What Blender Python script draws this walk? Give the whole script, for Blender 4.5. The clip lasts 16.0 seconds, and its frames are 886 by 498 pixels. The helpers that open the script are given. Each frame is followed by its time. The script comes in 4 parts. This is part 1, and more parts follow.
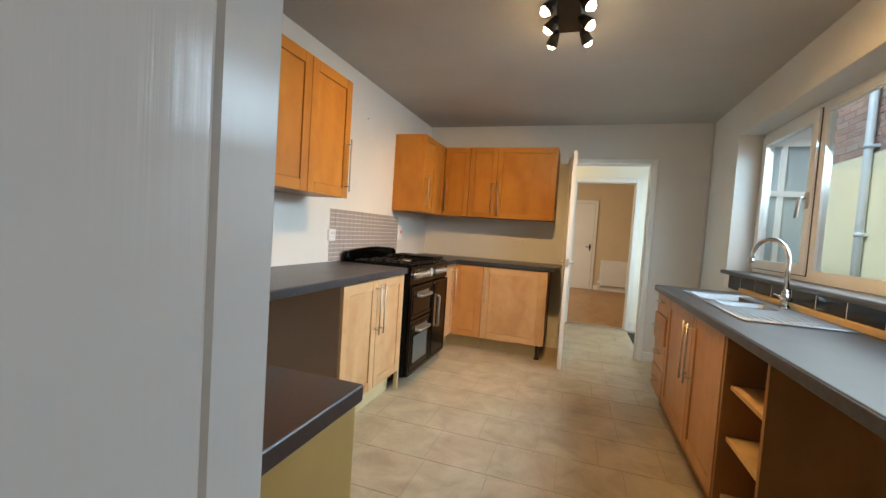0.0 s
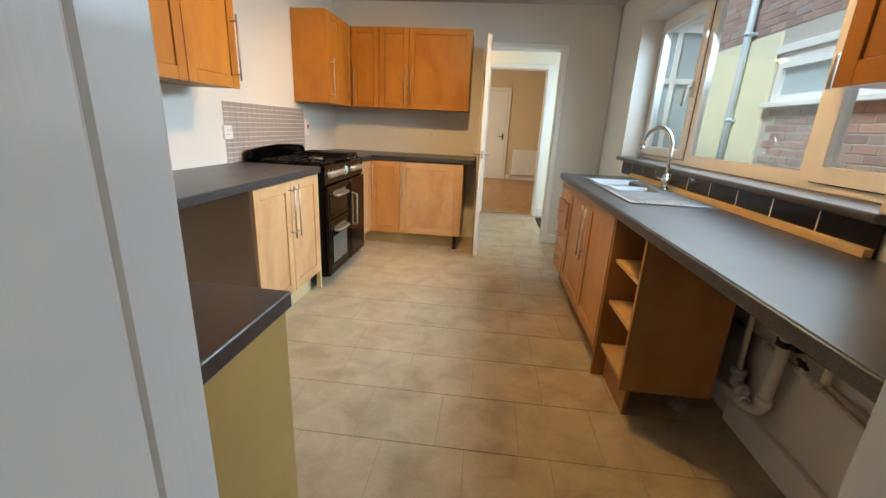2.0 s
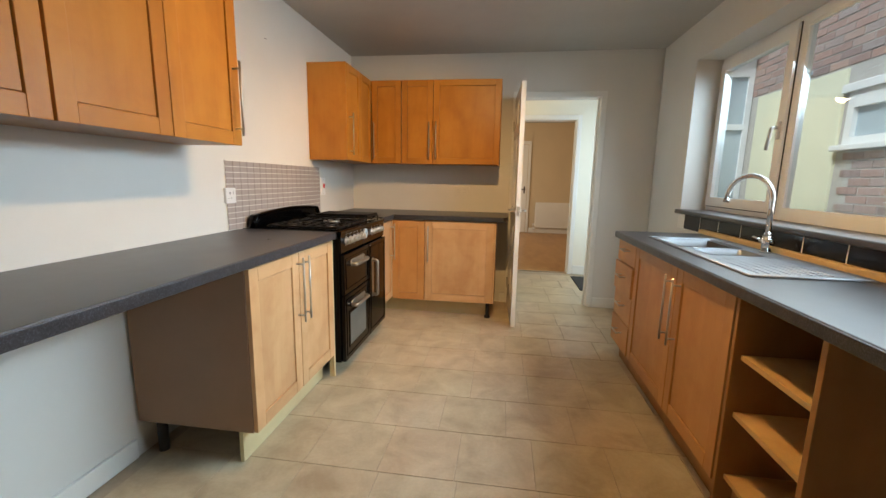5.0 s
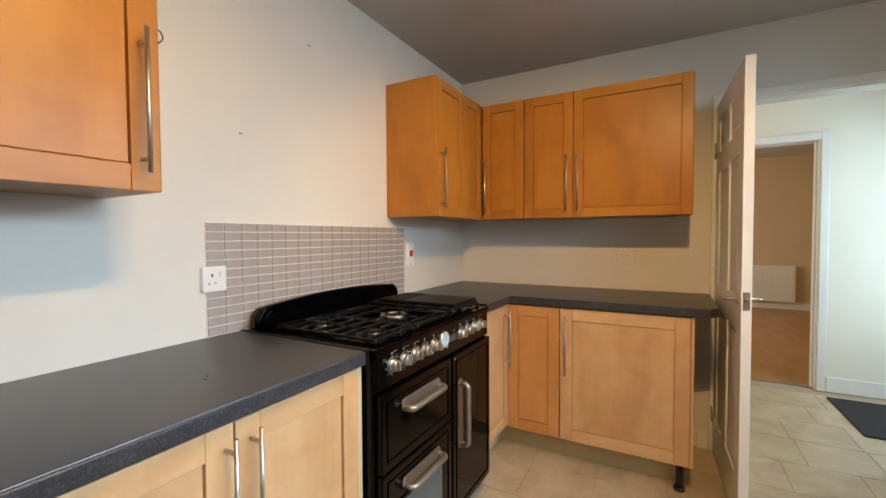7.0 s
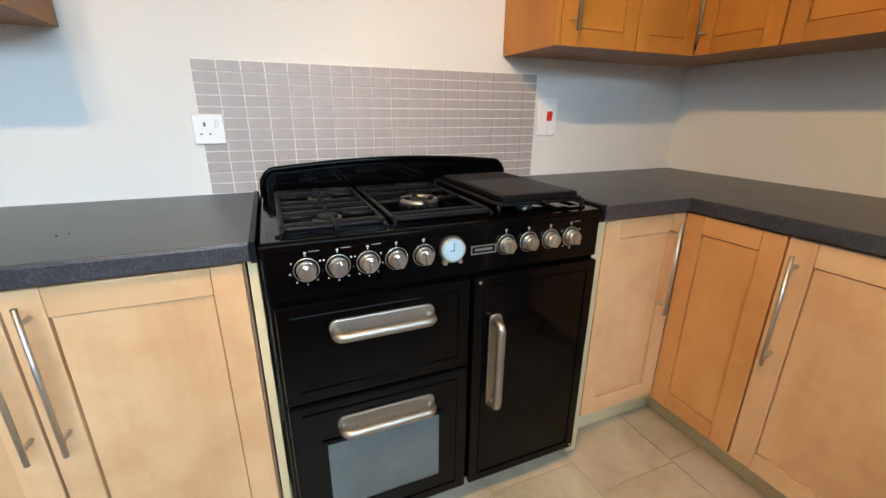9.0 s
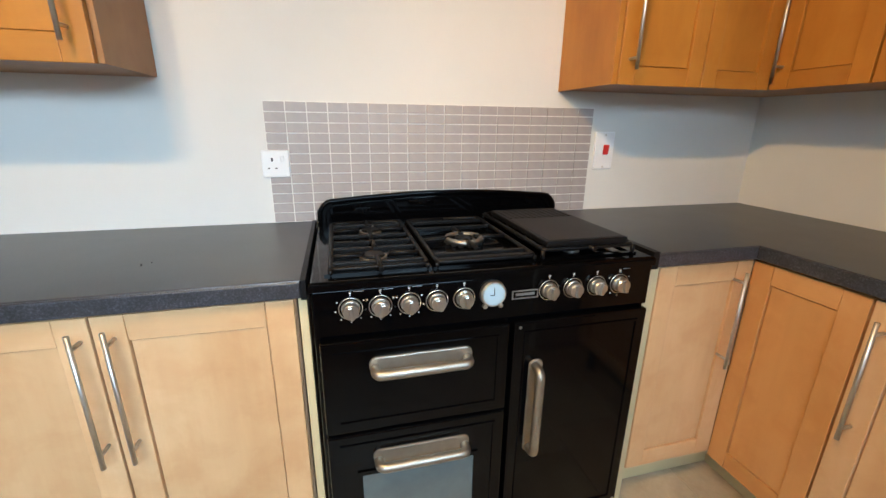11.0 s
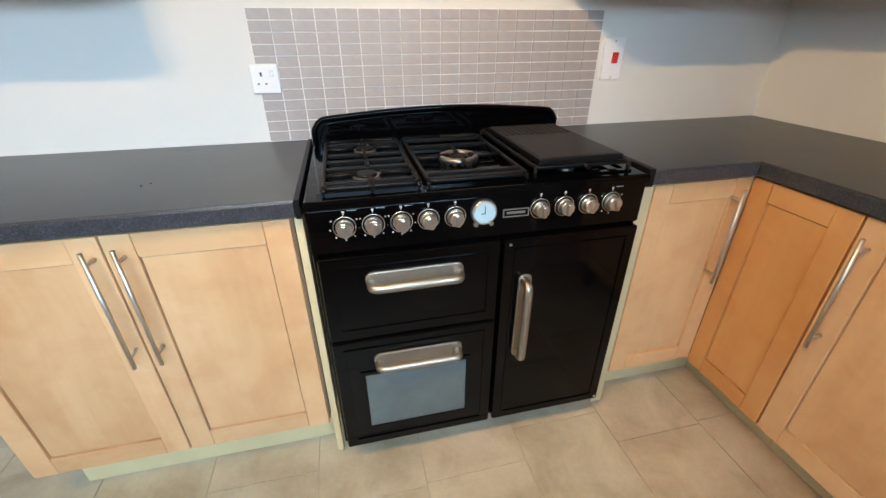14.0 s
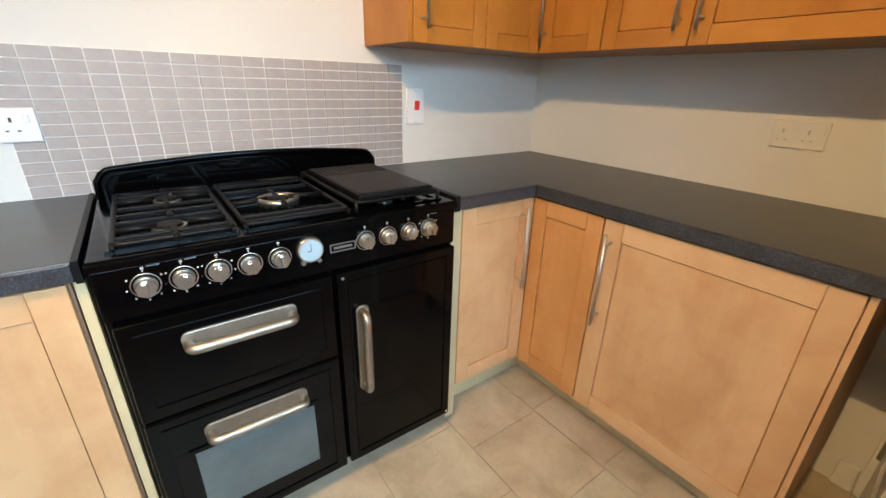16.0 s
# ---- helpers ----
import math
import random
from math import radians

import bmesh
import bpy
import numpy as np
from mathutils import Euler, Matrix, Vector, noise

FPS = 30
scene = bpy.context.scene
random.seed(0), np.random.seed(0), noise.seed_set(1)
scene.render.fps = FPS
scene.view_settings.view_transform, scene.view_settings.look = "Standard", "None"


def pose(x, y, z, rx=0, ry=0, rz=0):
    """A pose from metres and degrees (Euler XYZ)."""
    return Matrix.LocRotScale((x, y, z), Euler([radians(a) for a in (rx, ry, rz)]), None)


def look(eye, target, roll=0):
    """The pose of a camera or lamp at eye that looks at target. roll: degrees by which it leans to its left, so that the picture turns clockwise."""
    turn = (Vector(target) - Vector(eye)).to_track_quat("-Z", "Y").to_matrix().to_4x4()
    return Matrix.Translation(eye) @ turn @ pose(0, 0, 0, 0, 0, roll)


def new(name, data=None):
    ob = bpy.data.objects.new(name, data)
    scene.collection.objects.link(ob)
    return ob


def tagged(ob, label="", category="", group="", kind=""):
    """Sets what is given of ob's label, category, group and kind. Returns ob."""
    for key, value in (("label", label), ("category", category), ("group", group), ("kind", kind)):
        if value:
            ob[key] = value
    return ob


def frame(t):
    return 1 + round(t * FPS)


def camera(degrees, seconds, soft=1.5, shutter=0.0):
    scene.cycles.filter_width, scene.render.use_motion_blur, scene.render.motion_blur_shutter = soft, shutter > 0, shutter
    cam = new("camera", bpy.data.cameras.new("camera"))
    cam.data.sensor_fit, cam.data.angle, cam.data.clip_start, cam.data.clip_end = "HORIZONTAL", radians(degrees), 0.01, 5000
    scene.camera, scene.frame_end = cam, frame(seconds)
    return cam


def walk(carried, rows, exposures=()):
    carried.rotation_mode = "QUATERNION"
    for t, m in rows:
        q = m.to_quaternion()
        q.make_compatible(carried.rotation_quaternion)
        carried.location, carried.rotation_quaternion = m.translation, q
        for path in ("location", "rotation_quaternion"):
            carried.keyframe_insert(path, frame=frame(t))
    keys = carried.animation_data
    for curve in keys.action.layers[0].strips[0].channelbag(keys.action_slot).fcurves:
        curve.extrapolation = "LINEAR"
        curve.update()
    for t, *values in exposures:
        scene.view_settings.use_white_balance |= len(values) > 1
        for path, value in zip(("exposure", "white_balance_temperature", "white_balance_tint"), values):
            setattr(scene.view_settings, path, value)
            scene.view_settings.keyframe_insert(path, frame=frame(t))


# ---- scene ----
cam = camera(94.7, 16.0)
PATH = [
    (0, (0.199, -0.054, 1.214), (-0.422, 1.845, 1.122), 3.8),
    (0.5, (0.229, -0.083, 1.236), (-0.169, 1.85, 0.912), 3.6),
    (1, (0.221, -0.07, 1.238), (-0.042, 1.836, 0.689), 3.3),
    (1.5, (0.186, -0.053, 1.228), (-0.007, 1.835, 0.597), 3.4),
    (2, (0.191, -0.065, 1.233), (0.004, 1.84, 0.655), 2.8),
    (2.5, (0.189, -0.07, 1.232), (-0.001, 1.873, 0.797), 2.2),
    (3, (0.187, -0.072, 1.231), (-0.009, 1.89, 0.896), 1.7),
    (5.5, (-0.061, 0.702, 1.236), (-0.418, 2.642, 0.905), 0.6),
    (6, (-0.102, 1.016, 1.227), (-0.608, 2.94, 1.024), 0.2),
    (6.5, (-0.106, 1.351, 1.265), (-0.825, 3.215, 1.156), -0.2),
    (7, (-0.164, 1.728, 1.268), (-1.127, 3.48, 1.207), -0.3),
    (7.5, (-0.153, 2.079, 1.237), (-1.385, 3.652, 1.155), -0.2),
    (8, (-0.125, 2.355, 1.21), (-1.612, 3.681, 1.033), -0.3),
    (8.5, (-0.136, 2.603, 1.181), (-1.808, 3.636, 0.808), 0.3),
    (9, (-0.074, 2.747, 1.178), (-1.825, 3.476, 0.542), 0.4),
    (11.5, (-0.072, 2.786, 1.264), (-1.974, 3.168, 0.777), -0.1),
    (12, (-0.07, 2.798, 1.26), (-2.011, 3.179, 0.966), -0.3),
    (12.5, (-0.062, 2.81, 1.261), (-2.006, 3.193, 0.988), -0.3),
    (13, (-0.054, 2.817, 1.263), (-1.97, 3.196, 0.832), -0.3),
    (13.5, (-0.049, 2.815, 1.268), (-1.885, 3.194, 0.57), -0.3),
    (14, (-0.043, 2.82, 1.263), (-1.758, 3.215, 0.314), -0.2),
    (14.5, (-0.013, 2.839, 1.273), (-1.62, 3.282, 0.169), -0.0),
    (15, (0.026, 2.833, 1.282), (-1.538, 3.388, 0.165), 0.5),
    (15.5, (0.036, 2.825, 1.277), (-1.528, 3.569, 0.276), 1.1),
    (16, (0.022, 2.84, 1.256), (-1.471, 3.937, 0.504), 1.6),
]
walk(cam, [(t, look(eye, target, roll)) for t, eye, target, roll in PATH],
     exposures=[(0, -0.22, 6600, 9.5), (1.5, -0.06, 6600, 9.5), (3, -0.11, 6600, 9.5), (5.5, -0.26, 6750, 11), (7, -0.27, 6500, 10), (9, -0.05, 5850, 7), (12.5, -0.09, 6000, 7.5), (14, 0.0, 5800, 6.5), (15, 0.03, 5700, 6.5), (16, 0.12, 5750, 5.5)])

# ---- light ----
def make_world():
    world = bpy.data.worlds.new("world")
    world.use_nodes = True
    nodes, links = world.node_tree.nodes, world.node_tree.links
    sky = nodes.new("ShaderNodeTexSky")
    sky.sky_type, sky.sun_disc = "NISHITA", False
    sky.sun_elevation, sky.sun_rotation = radians(49), radians(236)
    links.new(sky.outputs[0], nodes["Background"].inputs[0])
    nodes["Background"].inputs[1].default_value = 0.15
    scene.world = world


def lamp(name, kind, matrix, energy, colour, **more):
    data = bpy.data.lights.new(name, kind)
    data.energy, data.color = energy, colour
    ob = new(name, data)
    ob.matrix_world = matrix
    if "size" in more:
        data.shape, data.size, data.size_y = "RECTANGLE", more["size"][0], more["size"][1]
    if "angle" in more:
        data.angle = radians(more["angle"])
    if "spread" in more:
        data.spread = radians(more["spread"])
    if "radius" in more:
        data.shadow_soft_size = more["radius"]
    if "cone" in more:
        data.spot_size, data.spot_blend = radians(more["cone"]), more.get("blend", 0.6)
    return ob


WARM, DAY = (1.0, 0.60, 0.23), (0.60, 0.82, 1.0)
make_world()
lamp("sun", "SUN", look((-1.5, 1.0, 8.0), (2.9, 4.0, 1.8)), 5.0, (0.84, 0.94, 1.0), angle=16)
lamp("window_daylight", "AREA", look((1.53, 2.6, 1.86), (0.53, 2.72, 1.18)), 34, DAY, size=(2.45, 0.40), spread=128)
lamp("window_skylight", "AREA", look((1.525, 2.6, 1.88), (-1.5, 1.45, 0.10)), 11, DAY, size=(2.45, 0.36), spread=66)
lamp("window_low_daylight", "AREA", look((1.53, 2.6, 1.34), (0.53, 2.6, 1.28)), 6, (0.74, 0.88, 1.0), size=(2.45, 0.52), spread=150)
lamp("hall_door_daylight", "AREA", look((1.62, 5.45, 1.3), (0, 5.5, 1.0)), 24, DAY, size=(0.8, 1.7))
# added warm lamp, out of view, that brightens the far room
lamp("far_room_fill", "AREA", look((-1.9, 8.4, 1.5), (1, 8.6, 0.8)), 62, (1.0, 0.86, 0.66), size=(1.6, 1.2))
# added lamp behind the doorway that brightens the gloss jambs
lamp("entry_fill", "AREA", look((1.46, -1.2, 1.35), (-1, -0.2, 0.5)), 14, (0.92, 0.96, 1.0), size=(0.9, 1.2))
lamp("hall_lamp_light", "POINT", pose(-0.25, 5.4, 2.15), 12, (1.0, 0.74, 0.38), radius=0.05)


# ---- materials ----
def material(name, rough=0.5, metal=0.0, spec=0.5):
    m = bpy.data.materials.new(name)
    m.use_nodes = True
    b = m.node_tree.nodes["Principled BSDF"]
    b.inputs["Roughness"].default_value, b.inputs["Metallic"].default_value = rough, metal
    b.inputs["Specular IOR Level"].default_value = spec
    return m, m.node_tree.nodes, m.node_tree.links, b


def coords(nodes, links, scale, space="Object"):
    tc, mp = nodes.new("ShaderNodeTexCoord"), nodes.new("ShaderNodeMapping")
    mp.inputs["Scale"].default_value = scale
    links.new(tc.outputs[space], mp.inputs["Vector"])
    return mp.outputs[0]


def noise_node(nodes, links, vec, scale, detail=4.0, rough=0.55, distort=0.0):
    n = nodes.new("ShaderNodeTexNoise")
    n.inputs["Scale"].default_value, n.inputs["Detail"].default_value = scale, detail
    n.inputs["Roughness"].default_value, n.inputs["Distortion"].default_value = rough, distort
    links.new(vec, n.inputs["Vector"])
    return n.outputs["Fac"]


def ramp(nodes, links, fac, stops):
    r = nodes.new("ShaderNodeValToRGB")
    e = r.color_ramp.elements
    while len(e) < len(stops):
        e.new(0.5)
    for k, (p, c) in enumerate(stops):
        e[k].position, e[k].color = p, (*c, 1)
    links.new(fac, r.inputs[0])
    return r.outputs[0]


def mix(nodes, links, fac, a, b, mode="MIX"):
    m = nodes.new("ShaderNodeMix")
    m.data_type, m.blend_type = "RGBA", mode
    for value, socket in ((fac, 0), (a, 6), (b, 7)):
        if hasattr(value, "links"):
            links.new(value, m.inputs[socket])
        else:
            m.inputs[socket].default_value = value if socket == 0 else (*value, 1)
    return m.outputs[2]


def bump(nodes, links, b, height, strength, dist=0.002):
    n = nodes.new("ShaderNodeBump")
    n.inputs["Strength"].default_value, n.inputs["Distance"].default_value = strength, dist
    links.new(height, n.inputs["Height"])
    links.new(n.outputs[0], b.inputs["Normal"])


def wood(name, dark, mid, light, rough=0.36, along="z", vary=0.12):
    m, n, l, b = material(name, rough, 0, 0.32)
    fine, wide = {"z": ((60, 60, 3.0), (5, 5, 1.3)), "x": ((3.0, 60, 60), (1.3, 5, 5)), "y": ((60, 3.0, 60), (5, 1.3, 5))}[along]
    broad = noise_node(n, l, coords(n, l, wide), 1.0, 3, 0.5, 0.6)
    grain = noise_node(n, l, coords(n, l, fine), 1.0, 5, 0.6, 0.2)
    c = ramp(n, l, broad, [(0.25, dark), (0.5, mid), (0.78, light)])
    c = mix(n, l, 0.22, c, ramp(n, l, grain, [(0.35, dark), (0.62, light)]), "SOFT_LIGHT")
    blotch = noise_node(n, l, coords(n, l, (1, 1, 1)), 9.0, 4, 0.6, 0.4)
    c = mix(n, l, 1.0, c, ramp(n, l, blotch, [(0.34, (0.93, 0.88, 0.84)), (0.56, (1, 1, 1))]), "MULTIPLY")
    info = n.new("ShaderNodeObjectInfo")
    tone = ramp(n, l, info.outputs["Random"], [(0.0, (1 - vary, 1 - vary * 1.15, 1 - vary * 1.3)), (1.0, (1, 1, 1))])
    l.new(mix(n, l, 1.0, c, tone, "MULTIPLY"), b.inputs["Base Color"])
    bump(n, l, b, grain, 0.06, 0.001)
    return m


def plain(name, colour, rough=0.5, metal=0.0, spot=0.06, scale=6.0, relief=0.0, relief_scale=180.0, spec=0.5):
    m, n, l, b = material(name, rough, metal, spec)
    v = coords(n, l, (1, 1, 1))
    f = noise_node(n, l, v, scale, 5, 0.6)
    lo, hi = tuple(c * (1 - spot) for c in colour), tuple(min(1, c * (1 + spot)) for c in colour)
    l.new(ramp(n, l, f, [(0.3, lo), (0.7, hi)]), b.inputs["Base Color"])
    if relief:
        bump(n, l, b, noise_node(n, l, v, relief_scale, 3), relief, 0.002)
    return m


def glossed(name, colour, rough, relief, scale, spec=0.5, coat=0.0):
    m = plain(name, colour, rough, 0, 0.03, 3.0, relief, scale, spec)
    m.node_tree.nodes["Principled BSDF"].inputs["Coat Weight"].default_value = coat
    return m


WALL = plain("wall_paint", (0.70, 0.68, 0.635), 0.75, 0, 0.025, 2.2, 0.10, 90)
# white ceilings greyed in the base colour to keep them dim
CEIL = plain("dimmed_ceiling_paint", (0.47, 0.45, 0.41), 0.85, 0, 0.06, 1.6, 0.12, 60)
BEIGE = plain("beige_paint", (0.62, 0.50, 0.33), 0.8, 0, 0.03, 2.0, 0.05, 90)
CREAMWALL = plain("pale_yellow_paint", (0.80, 0.765, 0.65), 0.8, 0, 0.03, 2.0, 0.05, 90)
GLOSS = glossed("white_gloss_paint", (0.72, 0.73, 0.73), 0.14, 0.12, 14, 0.35)
TRIM = glossed("white_trim_paint", (0.78, 0.77, 0.73), 0.35, 0.06, 30)
UPVC = glossed("white_upvc", (0.80, 0.80, 0.78), 0.32, 0.02, 60)
MAPLE = wood("honey_maple", (0.54, 0.33, 0.17), (0.635, 0.415, 0.23), (0.705, 0.48, 0.285))
MAPLE_H = wood("honey_maple_rail", (0.54, 0.33, 0.17), (0.635, 0.415, 0.23), (0.705, 0.48, 0.285), along="y")
MAPLE_X = wood("honey_maple_rail_across", (0.54, 0.33, 0.17), (0.635, 0.415, 0.23), (0.705, 0.48, 0.285), along="x")
# the same honey maple with the orange lamplight on the wall cabinets coloured in
LAMPLIT = [wood("lamplit_maple" + k, (0.39, 0.168, 0.027), (0.485, 0.222, 0.037), (0.55, 0.272, 0.056), along=a) for k, a in (("", "z"), ("_rail", "y"), ("_rail_across", "x"))]
# honey maple again, browned to carry the warm shade on fronts facing away
WARMSHADE = [wood("warmshade_maple" + k, (0.48, 0.25, 0.09), (0.56, 0.30, 0.115), (0.62, 0.35, 0.15), along=a) for k, a in (("", "z"), ("_rail", "y"), ("_rail_across", "x"))]
PALE = [MAPLE, MAPLE_H, MAPLE_X]
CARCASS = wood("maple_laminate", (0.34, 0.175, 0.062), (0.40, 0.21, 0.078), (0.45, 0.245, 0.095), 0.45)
# shelf boards made paler than their cabinet to show them catching light
LIT_SHELF = wood("lit_shelf_board", (0.58, 0.38, 0.16), (0.66, 0.45, 0.21), (0.72, 0.51, 0.25), 0.45, "y")
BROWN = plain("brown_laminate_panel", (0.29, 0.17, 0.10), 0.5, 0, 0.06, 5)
OLIVE = plain("olive_brown_laminate", (0.42, 0.275, 0.095), 0.5, 0, 0.07, 5)
CREAM = plain("cream_plinth_laminate", (0.60, 0.50, 0.28), 0.5, 0, 0.05, 5)
PINE = wood("raw_pine", (0.60, 0.42, 0.20), (0.70, 0.52, 0.28), (0.78, 0.60, 0.34), 0.6, "y")
OAKFLOOR = wood("oak_floor", (0.42, 0.245, 0.10), (0.52, 0.315, 0.14), (0.58, 0.365, 0.17), 0.35, "y", 0.2)
STEEL = plain("brushed_steel", (0.56, 0.53, 0.48), 0.42, 1.0, 0.06, 40)
NICKEL = plain("satin_nickel", (0.60, 0.575, 0.53), 0.33, 1.0, 0.05, 30)
PEWTER = plain("worn_nickel", (0.37, 0.335, 0.285), 0.48, 1.0, 0.08, 30)
CHROME = plain("chrome", (0.80, 0.80, 0.80), 0.08, 1.0, 0.02, 20)
SINKSTEEL = plain("sink_steel", (0.30, 0.31, 0.32), 0.46, 1.0, 0.05, 25, 0.03, 60)
ENAMEL = glossed("black_enamel", (0.0012, 0.0012, 0.0015), 0.08, 0.0, 40, 0.16)
IRON = plain("black_cast_iron", (0.004, 0.004, 0.0045), 0.42, 0, 0.2, 30, 0.15, 300, 0.18)
GRIDDLE = plain("seasoned_griddle_iron", (0.013, 0.012, 0.012), 0.45, 0, 0.35, 9, 0.1, 300, 0.3)
BLACK = plain("black_plastic", (0.015, 0.015, 0.016), 0.5, 0, 0.1, 20)
DARKMETAL = plain("dark_bronze_metal", (0.035, 0.028, 0.022), 0.4, 0.6, 0.1, 20)
BURNERMETAL = plain("scorched_burner_metal", (0.30, 0.29, 0.27), 0.42, 1.0, 0.25, 60)
# dark glass with a mottled grey reflection haze in its colour
OVENGLASS = plain("hazed_oven_glass", (0.082, 0.102, 0.103), 0.28, 0, 0.28, 7, 0.04, 12, 0.6)
DIAL = plain("dial_face", (0.34, 0.47, 0.56), 0.4, 0, 0.02, 8)
PLASTIC = plain("white_plastic", (0.80, 0.80, 0.80), 0.35, 0, 0.02, 12)
RED = plain("red_plastic", (0.60, 0.03, 0.025), 0.35, 0, 0.03, 10)
MARKDIM = plain("dim_print", (0.10, 0.10, 0.10), 0.5, 0, 0.02, 10)
EDGING = plain("pale_edging", (0.58, 0.46, 0.26), 0.5, 0, 0.05, 5)
MARK = plain("white_print", (0.36, 0.36, 0.35), 0.6, 0, 0.02, 10)
MOSAIC = plain("taupe_mosaic_glaze", (0.37, 0.32, 0.295), 0.42, 0, 0.07, 22)
GROUT = plain("pale_grout", (0.80, 0.77, 0.72), 0.85, 0, 0.06, 40)
BLACKTILE = glossed("black_tile_glaze", (0.008, 0.008, 0.009), 0.14, 0.05, 14, 0.25)
WARMGREY = plain("warm_grey", (0.42, 0.39, 0.35), 0.6, 0, 0.08, 12)
COPPER = plain("painted_pipe", (0.50, 0.44, 0.38), 0.55, 0, 0.12, 30)
WASTE = plain("white_waste_pipe", (0.74, 0.71, 0.66), 0.45, 0, 0.05, 20)
MAT = plain("charcoal_doormat", (0.02, 0.02, 0.022), 0.95, 0, 0.3, 120, 0.5, 400)
CARPET = plain("grey_carpet", (0.32, 0.30, 0.27), 0.95, 0, 0.15, 60, 0.5, 400)
RENDERY = plain("pale_yellow_render", (0.74, 0.72, 0.53), 0.85, 0, 0.05, 2.5, 0.2, 80)
MORTAR = plain("mortar", (0.46, 0.43, 0.39), 0.9, 0, 0.12, 20, 0.3, 120)
GROUND = plain("concrete_yard", (0.30, 0.29, 0.27), 0.9, 0, 0.15, 3, 0.2, 60)
DOWNPIPE = plain("pale_grey_downpipe", (0.52, 0.60, 0.66), 0.45, 0, 0.04, 8)
SLATE = plain("roof_slate", (0.09, 0.09, 0.10), 0.7, 0, 0.15, 8)
DUSKGLASS = glossed("far_window_glass", (0.42, 0.49, 0.52), 0.10, 0.0, 10, 0.6)


def make_worktop():
    m, n, l, b = material("charcoal_laminate", 0.30, 0, 0.5)
    v = coords(n, l, (1, 1, 1))
    speck, cloud = noise_node(n, l, v, 300, 2, 0.6), noise_node(n, l, v, 7, 4)
    c = ramp(n, l, speck, [(0.36, (0.024, 0.024, 0.027)), (0.54, (0.032, 0.032, 0.036)), (0.74, (0.056, 0.058, 0.066))])
    l.new(mix(n, l, 0.25, c, ramp(n, l, cloud, [(0.3, (0.3, 0.3, 0.3)), (0.7, (0.7, 0.7, 0.7))]), "SOFT_LIGHT"), b.inputs["Base Color"])
    b.inputs["Specular IOR Level"].default_value = 1.0
    l.new(ramp(n, l, cloud, [(0.3, (0.33, 0.33, 0.33)), (0.75, (0.37, 0.37, 0.37))]), b.inputs["Roughness"])
    return m


def make_edge():
    m, n, l, b = material("worn_speckled_edge", 0.38, 0, 0.6)
    v = coords(n, l, (1, 1, 1))
    speck, cloud = noise_node(n, l, v, 210, 3, 0.7), noise_node(n, l, v, 26, 4, 0.65)
    c = ramp(n, l, speck, [(0.38, (0.020, 0.020, 0.023)), (0.55, (0.038, 0.040, 0.047)), (0.72, (0.085, 0.091, 0.106))])
    l.new(mix(n, l, 0.6, c, ramp(n, l, cloud, [(0.35, (0.25, 0.25, 0.26)), (0.65, (0.75, 0.76, 0.80))]), "SOFT_LIGHT"), b.inputs["Base Color"])
    bump(n, l, b, speck, 0.15, 0.0008)
    return m


def make_tile():
    m, n, l, b = material("beige_stone_vinyl", 0.40)
    info = n.new("ShaderNodeObjectInfo")
    tc, add, mul = n.new("ShaderNodeTexCoord"), n.new("ShaderNodeVectorMath"), n.new("ShaderNodeVectorMath")
    mul.operation = "SCALE"
    mul.inputs["Scale"].default_value = 1.0
    l.new(info.outputs["Location"], mul.inputs[0])
    l.new(tc.outputs["Object"], add.inputs[0])
    l.new(mul.outputs[0], add.inputs[1])
    broad = noise_node(n, l, add.outputs[0], 5.0, 5, 0.58, 0.5)
    fine = noise_node(n, l, add.outputs[0], 70, 4, 0.65)
    c = ramp(n, l, broad, [(0.30, (0.355, 0.275, 0.185)), (0.5, (0.475, 0.39, 0.28)), (0.70, (0.585, 0.50, 0.375))])
    c = mix(n, l, 0.12, c, ramp(n, l, fine, [(0.35, (0.37, 0.30, 0.21)), (0.68, (0.64, 0.56, 0.45))]))
    tone = ramp(n, l, info.outputs["Random"], [(0, (0.95, 0.95, 0.86)), (0.35, (1.0, 0.95, 0.90)), (0.7, (0.95, 0.97, 0.89)), (1, (1, 0.98, 0.94))])
    l.new(mix(n, l, 1.0, c, tone, "MULTIPLY"), b.inputs["Base Color"])
    l.new(ramp(n, l, broad, [(0.3, (0.30, 0.30, 0.30)), (0.7, (0.46, 0.46, 0.46))]), b.inputs["Roughness"])
    bump(n, l, b, fine, 0.08, 0.0008)
    return m


def make_brick():
    m, n, l, b = material("veiled_brick", 0.85)
    info = n.new("ShaderNodeObjectInfo")
    # per-brick tones, all lightened to carry a pale glare over the yard
    c = ramp(n, l, info.outputs["Random"], [(0.0, (0.27, 0.19, 0.175)), (0.4, (0.40, 0.245, 0.20)), (0.75, (0.34, 0.27, 0.25)), (1.0, (0.45, 0.29, 0.23))])
    f = noise_node(n, l, coords(n, l, (1, 1, 1)), 45, 5, 0.65)
    l.new(mix(n, l, 0.4, c, ramp(n, l, f, [(0.3, (0.2, 0.2, 0.2)), (0.7, (0.8, 0.8, 0.8))]), "SOFT_LIGHT"), b.inputs["Base Color"])
    bump(n, l, b, f, 0.5, 0.004)
    return m


